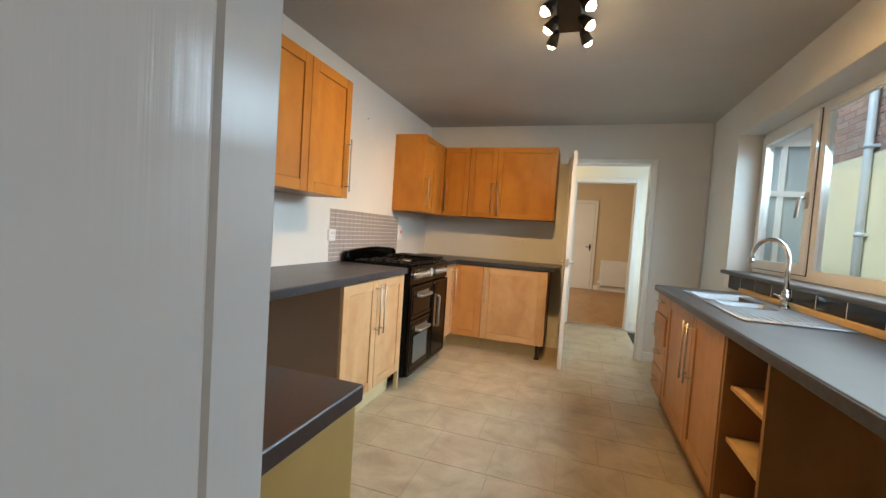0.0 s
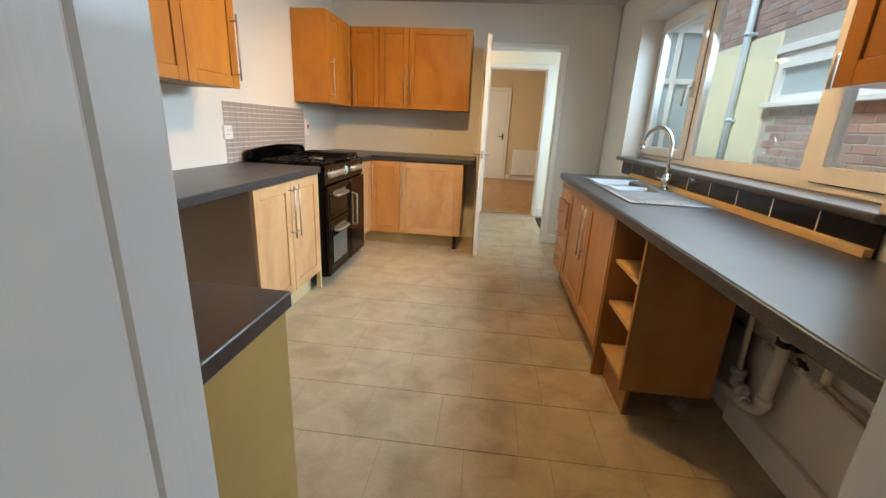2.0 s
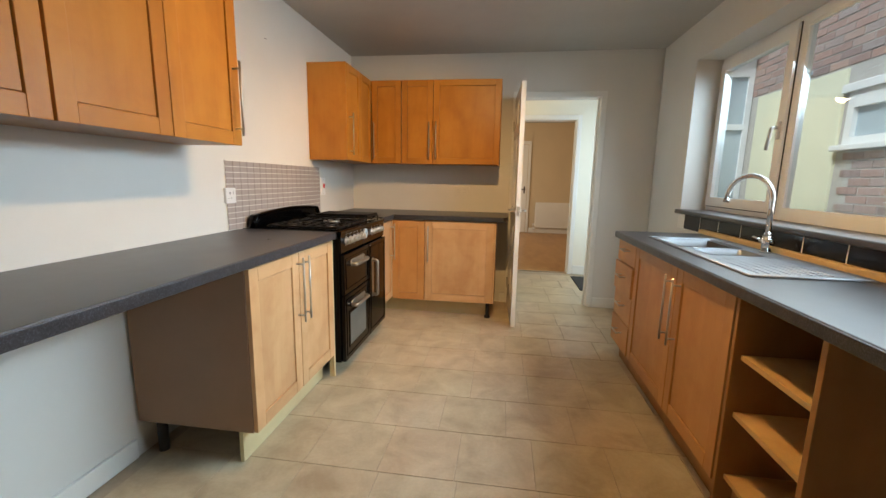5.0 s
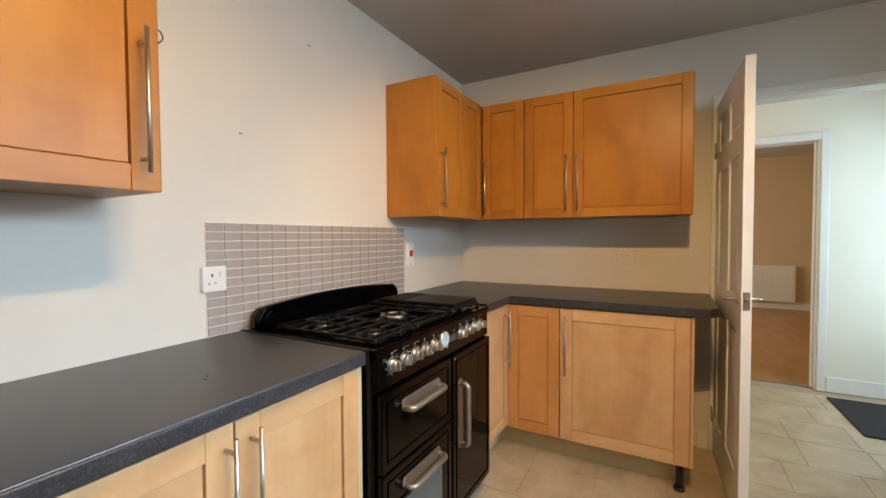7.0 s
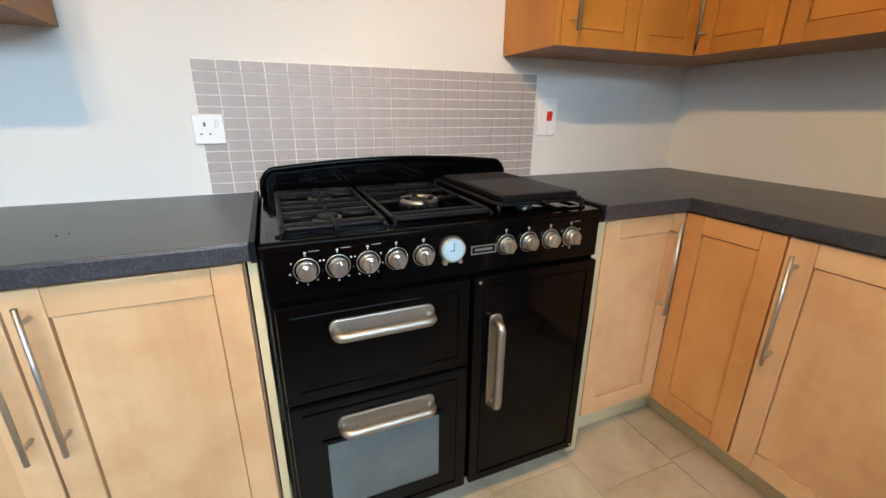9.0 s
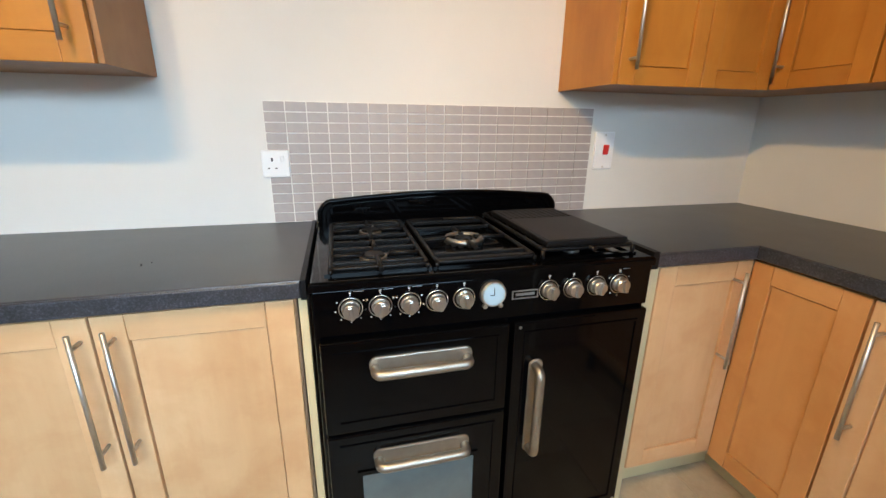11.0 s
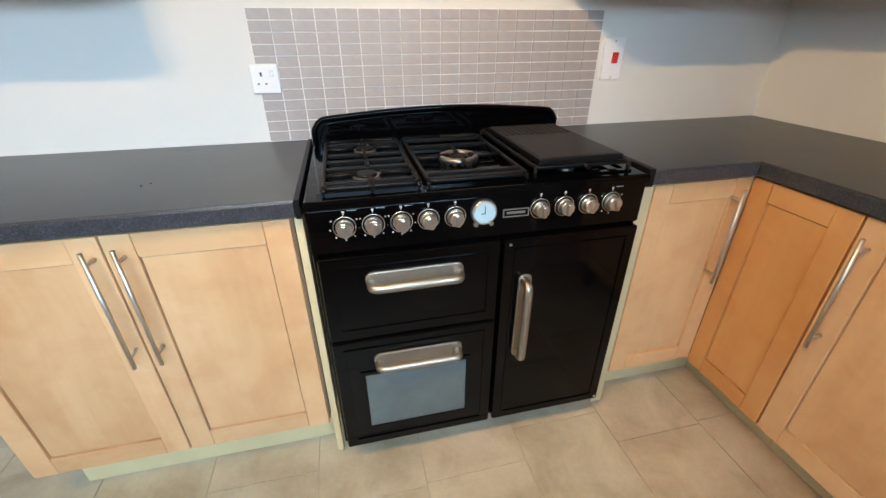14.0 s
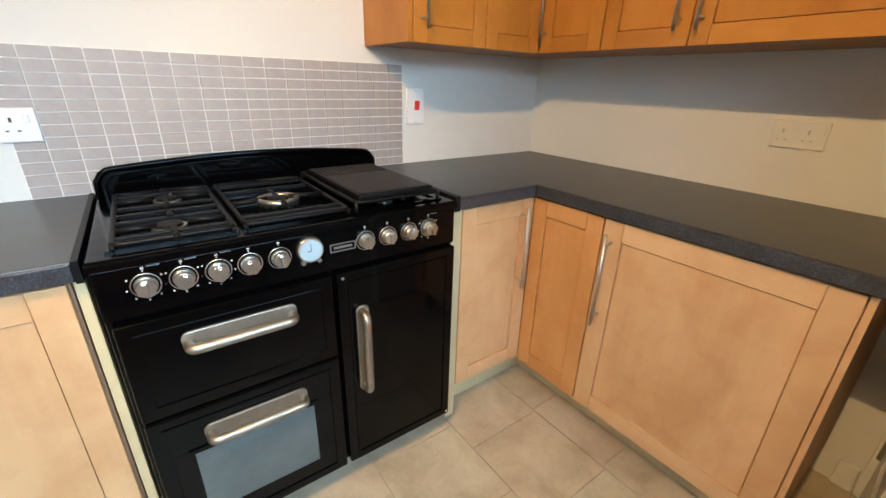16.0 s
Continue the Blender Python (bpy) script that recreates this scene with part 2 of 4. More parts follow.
def make_glass():
    m = bpy.data.materials.new("window_glass")
    m.use_nodes = True
    n, l = m.node_tree.nodes, m.node_tree.links
    n.clear()
    out, tr, gl, mx = (n.new("ShaderNode" + k) for k in ("OutputMaterial", "BsdfTransparent", "BsdfGlossy", "MixShader"))
    tr.inputs[0].default_value = (0.93, 0.96, 0.96, 1)
    gl.inputs["Roughness"].default_value = 0.01
    mx.inputs[0].default_value = 0.08
    l.new(tr.outputs[0], mx.inputs[1])
    l.new(gl.outputs[0], mx.inputs[2])
    l.new(mx.outputs[0], out.inputs[0])
    return m


def make_glow(name, colour, strength):
    m, n, l, b = material(name, 0.3)
    b.inputs["Emission Color"].default_value = (*colour, 1)
    b.inputs["Emission Strength"].default_value = strength
    return m


def brush_marks(m):
    """Adds long upright brush strokes to a gloss paint."""
    n, l = m.node_tree.nodes, m.node_tree.links
    stroke = noise_node(n, l, coords(n, l, (60, 60, 1.2)), 1.0, 4, 0.6, 0.3)
    ripple = noise_node(n, l, coords(n, l, (9, 9, 3)), 1.0, 3, 0.5, 0.5)
    add = n.new("ShaderNodeMath")
    add.operation = "ADD"
    l.new(stroke, add.inputs[0]), l.new(ripple, add.inputs[1])
    bump(n, l, n["Principled BSDF"], add.outputs[0], 0.18, 0.003)


brush_marks(GLOSS)
WORKTOP, EDGE, TILE, BRICK, GLASS = make_worktop(), make_edge(), make_tile(), make_brick(), make_glass()
BULB = make_glow("lit_halogen_lens", (1.0, 0.72, 0.38), 55.0)
TILEGROUT = plain("vinyl_joint", (0.40, 0.325, 0.235), 0.7, 0, 0.1, 30)


# ---- mesh helpers ----
def box(x0, x1, y0, y1, z0, z1, bev=0.0, seg=2):
    bm = bmesh.new()
    bmesh.ops.create_cube(bm, size=1)
    for v in bm.verts:
        v.co = Vector(((x0 + x1) / 2 + v.co.x * (x1 - x0), (y0 + y1) / 2 + v.co.y * (y1 - y0), (z0 + z1) / 2 + v.co.z * (z1 - z0)))
    if bev:
        bmesh.ops.bevel(bm, geom=list(bm.edges), offset=bev, segments=seg, affect="EDGES", profile=0.5)
    return bm


def merge(*bms):
    out = bmesh.new()
    for b in bms:
        me = bpy.data.meshes.new("scrap")
        b.to_mesh(me)
        b.free()
        out.from_mesh(me)
        bpy.data.meshes.remove(me)
    return out


def moved(bm, m):
    bmesh.ops.transform(bm, matrix=m, verts=list(bm.verts))
    return bm


def rod(p0, p1, r0, r1=None, seg=16):
    p0, p1 = Vector(p0), Vector(p1)
    bm = bmesh.new()
    bmesh.ops.create_cone(bm, cap_ends=True, segments=seg, radius1=r0, radius2=r0 if r1 is None else r1, depth=(p1 - p0).length)
    for f in bm.faces:
        f.smooth = len(f.verts) == 4
    turn = (p1 - p0).to_track_quat("Z", "Y").to_matrix().to_4x4()
    return moved(bm, Matrix.Translation((p0 + p1) / 2) @ turn)


def tube(points, r, seg=12, flat=1.0):
    pts = [Vector(p) for p in points]
    bm, rings, side = bmesh.new(), [], None
    for k, p in enumerate(pts):
        d = (pts[min(k + 1, len(pts) - 1)] - pts[max(k - 1, 0)]).normalized()
        if side is None:
            side = d.orthogonal().normalized()
        side = (side - d * side.dot(d)).normalized()
        up = d.cross(side)
        rr = r[k] if isinstance(r, (list, tuple)) else r
        rings.append([bm.verts.new(p + side * math.cos(a) * rr + up * math.sin(a) * rr * flat) for a in (2 * math.pi * i / seg for i in range(seg))])
    for a, b in zip(rings, rings[1:]):
        for i in range(seg):
            bm.faces.new((a[i], a[(i + 1) % seg], b[(i + 1) % seg], b[i])).smooth = True
    bm.faces.new(rings[0][::-1]), bm.faces.new(rings[-1])
    bmesh.ops.recalc_face_normals(bm, faces=list(bm.faces))
    return bm


def bend(points, r=0.03, steps=6):
    """A path through points with rounded corners of radius r."""
    pts = [Vector(p) for p in points]
    out = [pts[0]]
    for a, b, c in zip(pts, pts[1:], pts[2:]):
        k = min(r, (a - b).length * 0.49, (c - b).length * 0.49)
        p, q = b + (a - b).normalized() * k, b + (c - b).normalized() * k
        out += [p.lerp(b, s / steps).lerp(b.lerp(q, s / steps), s / steps) for s in range(steps + 1)]
    return out + [pts[-1]]


def slab(us, vs, skip, w0, w1, axis="z"):
    """A plate over the cells of a grid, without the skipped cells, between w0 and w1 along axis."""
    bm = bmesh.new()
    place = {"z": lambda u, v, w: (u, v, w), "y": lambda u, v, w: (u, w, v), "x": lambda u, v, w: (w, u, v)}[axis]
    grid = {}

    def at(i, j):
        if (i, j) not in grid:
            grid[i, j] = bm.verts.new(place(us[i], vs[j], w0))
        return grid[i, j]
    for i in range(len(us) - 1):
        for j in range(len(vs) - 1):
            if (i, j) not in skip:
                bm.faces.new((at(i, j), at(i + 1, j), at(i + 1, j + 1), at(i, j + 1)))
    got = bmesh.ops.extrude_face_region(bm, geom=list(bm.faces))
    shift = Vector(place(0, 0, w1 - w0))
    for v in got["geom"]:
        if isinstance(v, bmesh.types.BMVert):
            v.co += shift
    bmesh.ops.recalc_face_normals(bm, faces=list(bm.faces))
    return bm


def soften(bm, test, offset, seg=4):
    edges = [e for e in bm.edges if all(test(v.co) for v in e.verts)]
    bmesh.ops.bevel(bm, geom=edges, offset=offset, segments=seg, affect="EDGES", profile=0.5)
    return bm


def pill(x0, x1, y0, y1, z0, z1, r):
    """A plate facing x with round corners of radius r and a softened front."""
    bm = box(x0, x1, y0, y1, z0, z1)
    bmesh.ops.bevel(bm, geom=[e for e in bm.edges if abs(e.verts[0].co.x - e.verts[1].co.x) > 1e-5], offset=r, segments=6, affect="EDGES", profile=0.5)
    return soften(bm, lambda c: c.x > x1 - 1e-5, min(0.003, (x1 - x0) * 0.45), 2)


def mesh_of(name, bm, mat):
    me = bpy.data.meshes.new(name)
    bm.to_mesh(me)
    bm.free()
    me.materials.append(mat)
    return me


def thing(name, base, label, category, group="", kind=""):
    ob = new(name)
    ob.empty_display_size = 0.05
    ob.matrix_basis = Matrix.Translation(base)
    return tagged(ob, label, category, group, kind)


def part(name, bm, mat, parent, label="", at=None):
    me = bm if isinstance(bm, bpy.types.Mesh) else mesh_of(name, bm, mat)
    ob = new(name, me)
    ob.parent = parent
    if parent.type == "EMPTY":
        ob.matrix_parent_inverse = parent.matrix_basis.inverted()
    if at is not None:
        ob.matrix_basis = at if isinstance(at, Matrix) else Matrix.Translation(at)
    return tagged(ob, label)


def single(name, bm, mat, label, category="", kind="", group=""):
    return tagged(new(name, mesh_of(name, bm, mat)), label, category, group, kind)


# ---- structure ----
LEFT, RIGHT, FAR, NEAR, TOP = -1.555, 1.385, 4.575, 0.33, 2.43

single("floor", box(-2.4, 2.0, -2.2, 6.14, -0.12, -0.004), TILEGROUT, "beige stone-effect vinyl tile floor", "floor", "structure")
single("floor_far_room", box(-2.4, 2.1, 6.14, 10.75, -0.12, 0.0), OAKFLOOR, "orange-brown wood floor of the far room", "floor", "structure")
single("floor_entry", box(-1.3, 1.6, -2.2, 0.20, -0.004, 0.001), CARPET, "grey carpet of the entry room", "floor", "structure")

single("wall_left", box(LEFT - 0.25, LEFT, NEAR - 0.1, FAR + 0.12, -0.1, TOP), WALL, "white painted kitchen wall lit warm", "wall", "structure")
# window wall with its opening
WY0, WY1, WZ0, WZ1 = 1.30, 3.885, 1.03, 2.145
single("wall_window", slab([NEAR - 0.1, WY0, WY1, FAR + 0.12], [-0.1, WZ0, WZ1, TOP], {(1, 1)}, RIGHT, RIGHT + 0.232, "x"), WALL,
       "white painted wall with a wide window opening", "wall", "structure")
# wall with the doorway to the hall
DX0, DX1, DZ = 0.115, 0.862, 2.018
single("wall_far", slab([LEFT, DX0 - 0.02, DX1 + 0.02, RIGHT], [-0.1, DZ + 0.02, TOP], {(1, 0)}, FAR, FAR + 0.12, "y"), WALL,
       "white painted wall with a doorway to the hall", "wall", "structure")
# wall with the doorway that the camera comes through
EX0, EX1 = -0.135, 0.598
single("wall_near", slab([LEFT - 0.25, EX0 - 0.025, EX1 + 0.025, RIGHT + 0.3], [-0.1, 2.045, TOP], {(1, 0)}, 0.20, NEAR, "y"), WALL,
       "white painted wall with the entry doorway", "wall", "structure")
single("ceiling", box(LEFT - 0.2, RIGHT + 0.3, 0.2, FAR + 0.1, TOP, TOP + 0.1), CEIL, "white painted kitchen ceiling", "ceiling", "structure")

# entry room behind, unseen; its window opening is assumed for the fill lamp
single("wall_entry_left", box(-1.4, -1.3, -2.2, 0.2, -0.1, TOP), WALL, "white painted wall", "wall", "structure")
single("wall_entry_right", slab([-2.2, -1.65, -0.75, 0.2], [-0.1, 0.9, 2.1, TOP], {(1, 1)}, 1.5, 1.6, "x"), WALL, "white painted wall with an assumed window opening", "wall", "structure")
single("wall_entry_back", box(-1.4, 1.6, -2.3, -2.2, -0.1, TOP), WALL, "white painted wall", "wall", "structure")
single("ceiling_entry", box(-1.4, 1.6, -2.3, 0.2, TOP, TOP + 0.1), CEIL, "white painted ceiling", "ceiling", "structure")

# hall
HALL = 6.08
OX0, OX1, OZ = 0.13, 0.905, 2.03
single("wall_hall_far", slab([-1.2, OX0 - 0.02, OX1 + 0.02, 1.7], [-0.1, OZ + 0.02, TOP], {(1, 0)}, HALL, HALL + 0.12, "y"), CREAMWALL,
       "pale yellow hall wall with a doorway", "wall", "structure")
single("wall_hall_left", box(-1.3, -1.2, FAR + 0.12, HALL + 0.12, -0.1, TOP), CREAMWALL, "pale yellow hall wall", "wall", "structure")
single("wall_hall_right", slab([FAR + 0.12, 5.02, 5.9, HALL + 0.12], [-0.1, 0.15, 2.1, TOP], {(1, 1)}, 1.66, 1.76, "x"), WALL, "white hall wall with a glazed door opening", "wall", "structure")
single("ceiling_hall", box(-1.3, 1.76, FAR + 0.12, HALL + 0.12, TOP, TOP + 0.1), CEIL, "pale hall ceiling", "ceiling", "structure")

# far room
ROOM = 10.6
single("wall_room_far", box(-2.1, 2.1, ROOM, ROOM + 0.1, -0.1, 2.6), BEIGE, "beige painted wall of the far room", "wall", "structure")
# unseen opening, assumed for the far room lamp
single("wall_room_left", slab([6.2, 7.5, 9.3, ROOM], [-0.1, 0.85, 2.15, 2.6], {(1, 1)}, -2.1, -2.0, "x"), BEIGE, "beige painted wall with an assumed window opening", "wall", "structure")
single("wall_room_right", box(2.0, 2.1, 6.2, ROOM, -0.1, 2.6), BEIGE, "beige painted wall", "wall", "structure")
single("wall_room_near", slab([-2.0, OX0 - 0.02, OX1 + 0.02, 2.0], [-0.1, OZ + 0.02, 2.6], {(1, 0)}, HALL + 0.124, HALL + 0.16, "y"), BEIGE, "beige painted wall with a doorway", "wall", "structure")
single("ceiling_room", box(-2.1, 2.1, 6.2, ROOM + 0.1, 2.6, 2.7), CEIL, "white painted ceiling", "ceiling", "structure")


def casing(name, x0, x1, top, y0, y1, face, width, mat, label):
    """Lining of a doorway between y0 and y1 with an architrave on the side face."""
    ob = thing(name, ((x0 + x1) / 2, (y0 + y1) / 2, 0), label, "door frame", kind="structure")
    for a, b in ((x0 - 0.02, x0), (x1, x1 + 0.02)):
        part("jamb", box(a, b, y0 - 0.003, y1 + 0.003, 0, top + 0.02, 0.002), mat, ob)
    part("head", box(x0, x1, y0 - 0.003, y1 + 0.003, top, top + 0.02, 0.002), mat, ob)
    ym = (y0 + y1) / 2
    for a, b in ((x0, x0 + 0.012), (x1 - 0.012, x1)):
        part("door_stop", box(a, b, ym - 0.02, ym + 0.02, 0, top, 0.002), mat, ob)
    for y, s in face:
        a, b = sorted((y, y + s * 0.016))
        for u, v in ((x0 - width, x0 - 0.006), (x1 + 0.006, x1 + width)):
            part("architrave", box(u, v, a, b, 0, top + width, 0.004), mat, ob)
        part("architrave", box(x0 - 0.006, x1 + 0.006, a, b, top + 0.006, top + width, 0.004), mat, ob)
    return ob


casing("door_frame_hall", DX0, DX1, DZ, FAR, FAR + 0.12, [(FAR, -1), (FAR + 0.12, 1)], 0.055, TRIM, "white painted door frame of the hall doorway")
casing("door_frame_room", OX0, OX1, OZ, HALL, HALL + 0.16, [(HALL, -1)], 0.06, TRIM, "white painted door frame of the far room")
entry = thing("door_frame_entry", (0.2, 0.26, 0), "white gloss painted door frame of the entry", "door frame", kind="structure")
for side, x in ((1, EX0), (-1, EX1)):
    a, b = sorted((x, x - side * 0.025))
    part("jamb", box(a, b, 0.05, NEAR + 0.004, 0, 2.045, 0.003), GLOSS, entry)
    a, b = sorted((x, x + side * 0.014))
    part("door_stop", box(a, b, 0.05, 0.236, 0, 2.02, 0.006), GLOSS, entry)
    # grey strip, 3 mm proud, for the line along the stop
    a, b = sorted((x, x + side * 0.003))
    part("grey_bead", box(a, b, 0.2365, 0.253, 0, 2.02, 0.001), WARMGREY, entry, "greyish line along the stop")
part("head", box(EX0, EX1, 0.05, NEAR + 0.004, 2.02, 2.045, 0.003), GLOSS, entry)


def skirting(x0, x1, y0, y1, height=0.1):
    return single("baseboard", box(x0, x1, y0, y1, 0, height, 0.005), TRIM, "white painted skirting board", "skirting", "structure")


skirting(DX1 + 0.058, RIGHT, FAR - 0.016, FAR)
skirting(0.0, DX0 - 0.058, FAR - 0.016, FAR)
skirting(OX1 + 0.063, 1.66, HALL - 0.016, HALL, 0.12)
skirting(LEFT, LEFT + 0.016, 0.34, 1.85, 0.09)
skirting(RIGHT - 0.03, RIGHT, 0.34, 1.66, 0.13)
single("threshold_strip", box(OX0, OX1, HALL + 0.05, HALL + 0.09, 0.0, 0.006, 0.002), STEEL, "thin metal threshold strip between vinyl and wood floor", "threshold", "structure")


# ---- window and yard ----
FX0, FX1 = 1.565, 1.615
window = thing("window_1", (1.6, 2.6, WZ0), "white upvc window with two casements and a fixed pane", "window", kind="structure")
M1, M2, FB, FT = (3.02, 3.085), (1.835, 1.925), 1.045, WZ1
part("outer_frame", slab([WY0, WY0 + 0.05, M2[0], M2[1], M1[0], M1[1], WY1 - 0.05, WY1], [FB, FB + 0.055, FT - 0.055, FT],
                         {(1, 1), (3, 1), (5, 1)}, FX0, FX1, "x"), UPVC, window)


def casement(y0, y1, handle_y, side):
    z0, z1 = FB + 0.035, FT - 0.035
    sash = part("sash", slab([y0, y0 + 0.062, y1 - 0.062, y1], [z0, z0 + 0.065, z1 - 0.065, z1], {(1, 1)}, FX0 - 0.018, FX0 + 0.03, "x"), UPVC, window)
    part("gasket", slab([y0 - 0.006, y0 + 0.004, y1 - 0.004, y1 + 0.006], [z0 - 0.006, z0 + 0.004, z1 - 0.004, z1 + 0.006], {(1, 1)}, FX0 - 0.004, FX0 + 0.01, "x"), BLACK, sash)
    pane = part("pane", box(FX0 + 0.004, FX0 + 0.010, y0 + 0.05, y1 - 0.05, z0 + 0.05, z1 - 0.05), GLASS, sash)
    pane.visible_shadow = False
    x = FX0 - 0.018
    part("window_handle", merge(box(x - 0.014, x, handle_y - 0.014, handle_y + 0.014, 1.50, 1.60, 0.004),
                                tube(bend([(x - 0.01, handle_y, 1.565), (x - 0.045, handle_y, 1.565), (x - 0.05, handle_y + side * 0.012, 1.44)], 0.015), 0.010)), STEEL, sash, "grey metal window handle")


casement(M1[1] - 0.02, WY1 - 0.025, M1[1] + 0.012, 1)
casement(WY0 + 0.025, M2[0] + 0.02, M2[0] - 0.012, -1)
fixed = part("pane", box(FX0 + 0.02, FX0 + 0.026, M2[1] - 0.01, M1[0] + 0.01, FB + 0.05, FT - 0.05), GLASS, window)
fixed.visible_shadow = False
part("glazing_bead", slab([M2[1] - 0.002, M2[1] + 0.014, M1[0] - 0.014, M1[0] + 0.002], [FB + 0.05, FB + 0.07, FT - 0.07, FT - 0.05], {(1, 1)}, FX0 + 0.003, FX0 + 0.018, "x"), UPVC, window)

single("window_sill", soften(box(1.345, 1.60, 1.255, 3.90, 1.012, 1.043), lambda c: c.x < 1.35, 0.012), WORKTOP, "dark charcoal laminate window sill board", "sill", "structure")
upstand = thing("tile_upstand", (1.38, 2.5, 0.93), "black glazed tiles with pale joints under the sill", "tiles", kind="structure")
part("grout_bed", box(1.3742, RIGHT + 0.002, 1.262, 3.885, 0.90, 1.012), GROUT, upstand)
batten = single("wood_batten", box(1.345, 1.376, 1.258, 3.46, 0.906, 0.934, 0.002), PINE, "raw pale pine batten lying along the worktop back", "batten")

yard = single("ground", box(-40, 60, -40, 60, -0.30, -0.13), GROUND, "grey concrete yard ground", "ground", "structure")
NB = 3.0
neighbour = thing("neighbour_house", (NB + 0.2, 4.5, -0.13), "neighbouring brick house with a pale yellow rendered part", "house")
part("wall", slab([-3.0, 2.2, 4.66, 9.0], [-0.14, 1.60, 2.06, 4.3], {(1, 1)}, NB, NB + 0.22, "x"), MORTAR, neighbour)
part("render_panel", box(NB - 0.022, NB + 0.01, 4.74, 6.05, -0.13, 2.28, 0.006), RENDERY, neighbour, "pale yellow painted render")
part("roof", moved(box(-0.3, 2.2, -3.2, 9.2, 0, 0.06), pose(NB - 0.05, 0, 4.3, 0, -32, 0)), SLATE, neighbour)
nw = part("window", slab([2.2, 2.27, 3.35, 3.43, 4.59, 4.66], [1.60, 1.67, 1.92, 2.06], {(1, 1), (3, 1)}, NB - 0.03, NB + 0.05, "x"), UPVC, neighbour, "white framed side window")
part("pane", box(NB + 0.01, NB + 0.02, 2.25, 4.62, 1.65, 1.94), DUSKGLASS, nw)
part("sill", box(NB - 0.09, NB + 0.02, 2.1, 4.72, 1.555, 1.605, 0.008), UPVC, nw)
part("lintel", box(NB - 0.06, NB + 0.02, 2.1, 4.72, 2.055, 2.13, 0.008), UPVC, nw)
pipe = thing("downpipe", (NB - 0.07, 5.26, -0.13), "pale grey plastic downpipe on the neighbouring wall", "downpipe")
part("pipe", rod((NB - 0.07, 5.26, -0.13), (NB - 0.07, 5.26, 4.2), 0.036), DOWNPIPE, pipe)
for z in (0.5, 1.45, 2.35, 3.3):
    part("bracket", merge(rod((NB - 0.07, 5.26, z - 0.02), (NB - 0.07, 5.26, z + 0.02), 0.043), box(NB - 0.06, NB, 5.20, 5.32, z - 0.015, z + 0.015, 0.003)), DOWNPIPE, pipe)

porch = thing("white_porch", (2.65, 6.9, -0.13), "white upvc glazed porch with pale panels", "porch")
part("frame", slab([2.16, 2.22, 2.56, 2.62, 2.93, 2.99], [-0.13, 0.85, 0.92, 1.92, 1.99, 2.55, 2.65], {(1, 2), (1, 4), (3, 2), (3, 4)}, 6.2, 6.26, "y"), UPVC, porch)
part("side_frame", slab([6.26, 6.33, 7.2, 7.27, 8.2], [-0.13, 0.85, 0.92, 1.92, 1.99, 2.55, 2.65], {(1, 2), (1, 4), (3, 2), (3, 4)}, 2.16, 2.22, "x"), UPVC, porch)
for x in (2.20, 2.60):
    part("pane", box(x, x + 0.37, 6.225, 6.232, 0.9, 2.57), DUSKGLASS, porch)
part("side_pane", box(2.185, 2.192, 6.3, 8.2, 0.9, 2.57), DUSKGLASS, porch)
part("fascia", box(2.16, 2.99, 6.2, 6.26, 2.651, 3.2, 0.004), UPVC, porch)
part("roof", moved(box(-0.04, 0.86, 6.1, 8.3, 0, 0.05), pose(2.16, 0, 2.65, 0, -14, 0)), UPVC, porch)


# ---- cabinets ----
def oriented(face, plane):
    """Turns u along a front, d out of it and z into a world box."""
    def place(u0, u1, d0, d1, z0, z1):
        if face == "+x":
            return plane + d0, plane + d1, u0, u1, z0, z1
        if face == "-x":
            return plane - d1, plane - d0, u0, u1, z0, z1
        return u0, u1, plane - d1, plane - d0, z0, z1
    return place


def dot(face, plane, u, d, z):
    return {"+x": (plane + d, u, z), "-x": (plane - d, u, z), "-y": (u, plane - d, z)}[face]


def bar_handle(face, plane, u, z0, z1, parent, across=False, r=0.0051):
    d = 0.036
    if across:
        ends = [dot(face, plane, u - 0.06, d, z0), dot(face, plane, u + 0.06, d, z0)]
        posts = [(u - 0.045, z0), (u + 0.045, z0)]
    else:
        ends = [dot(face, plane, u, d, z0), dot(face, plane, u, d, z1)]
        posts = [(u, z0 + 0.032), (u, z1 - 0.032)]
    bms = [rod(ends[0], ends[1], r, seg=14)]
    bms += [rod(dot(face, plane, pu, -0.002, pz), dot(face, plane, pu, d, pz), 0.0045, seg=10) for pu, pz in posts]
    return part("handle", merge(*bms), STEEL, parent, "brushed steel bar handle")


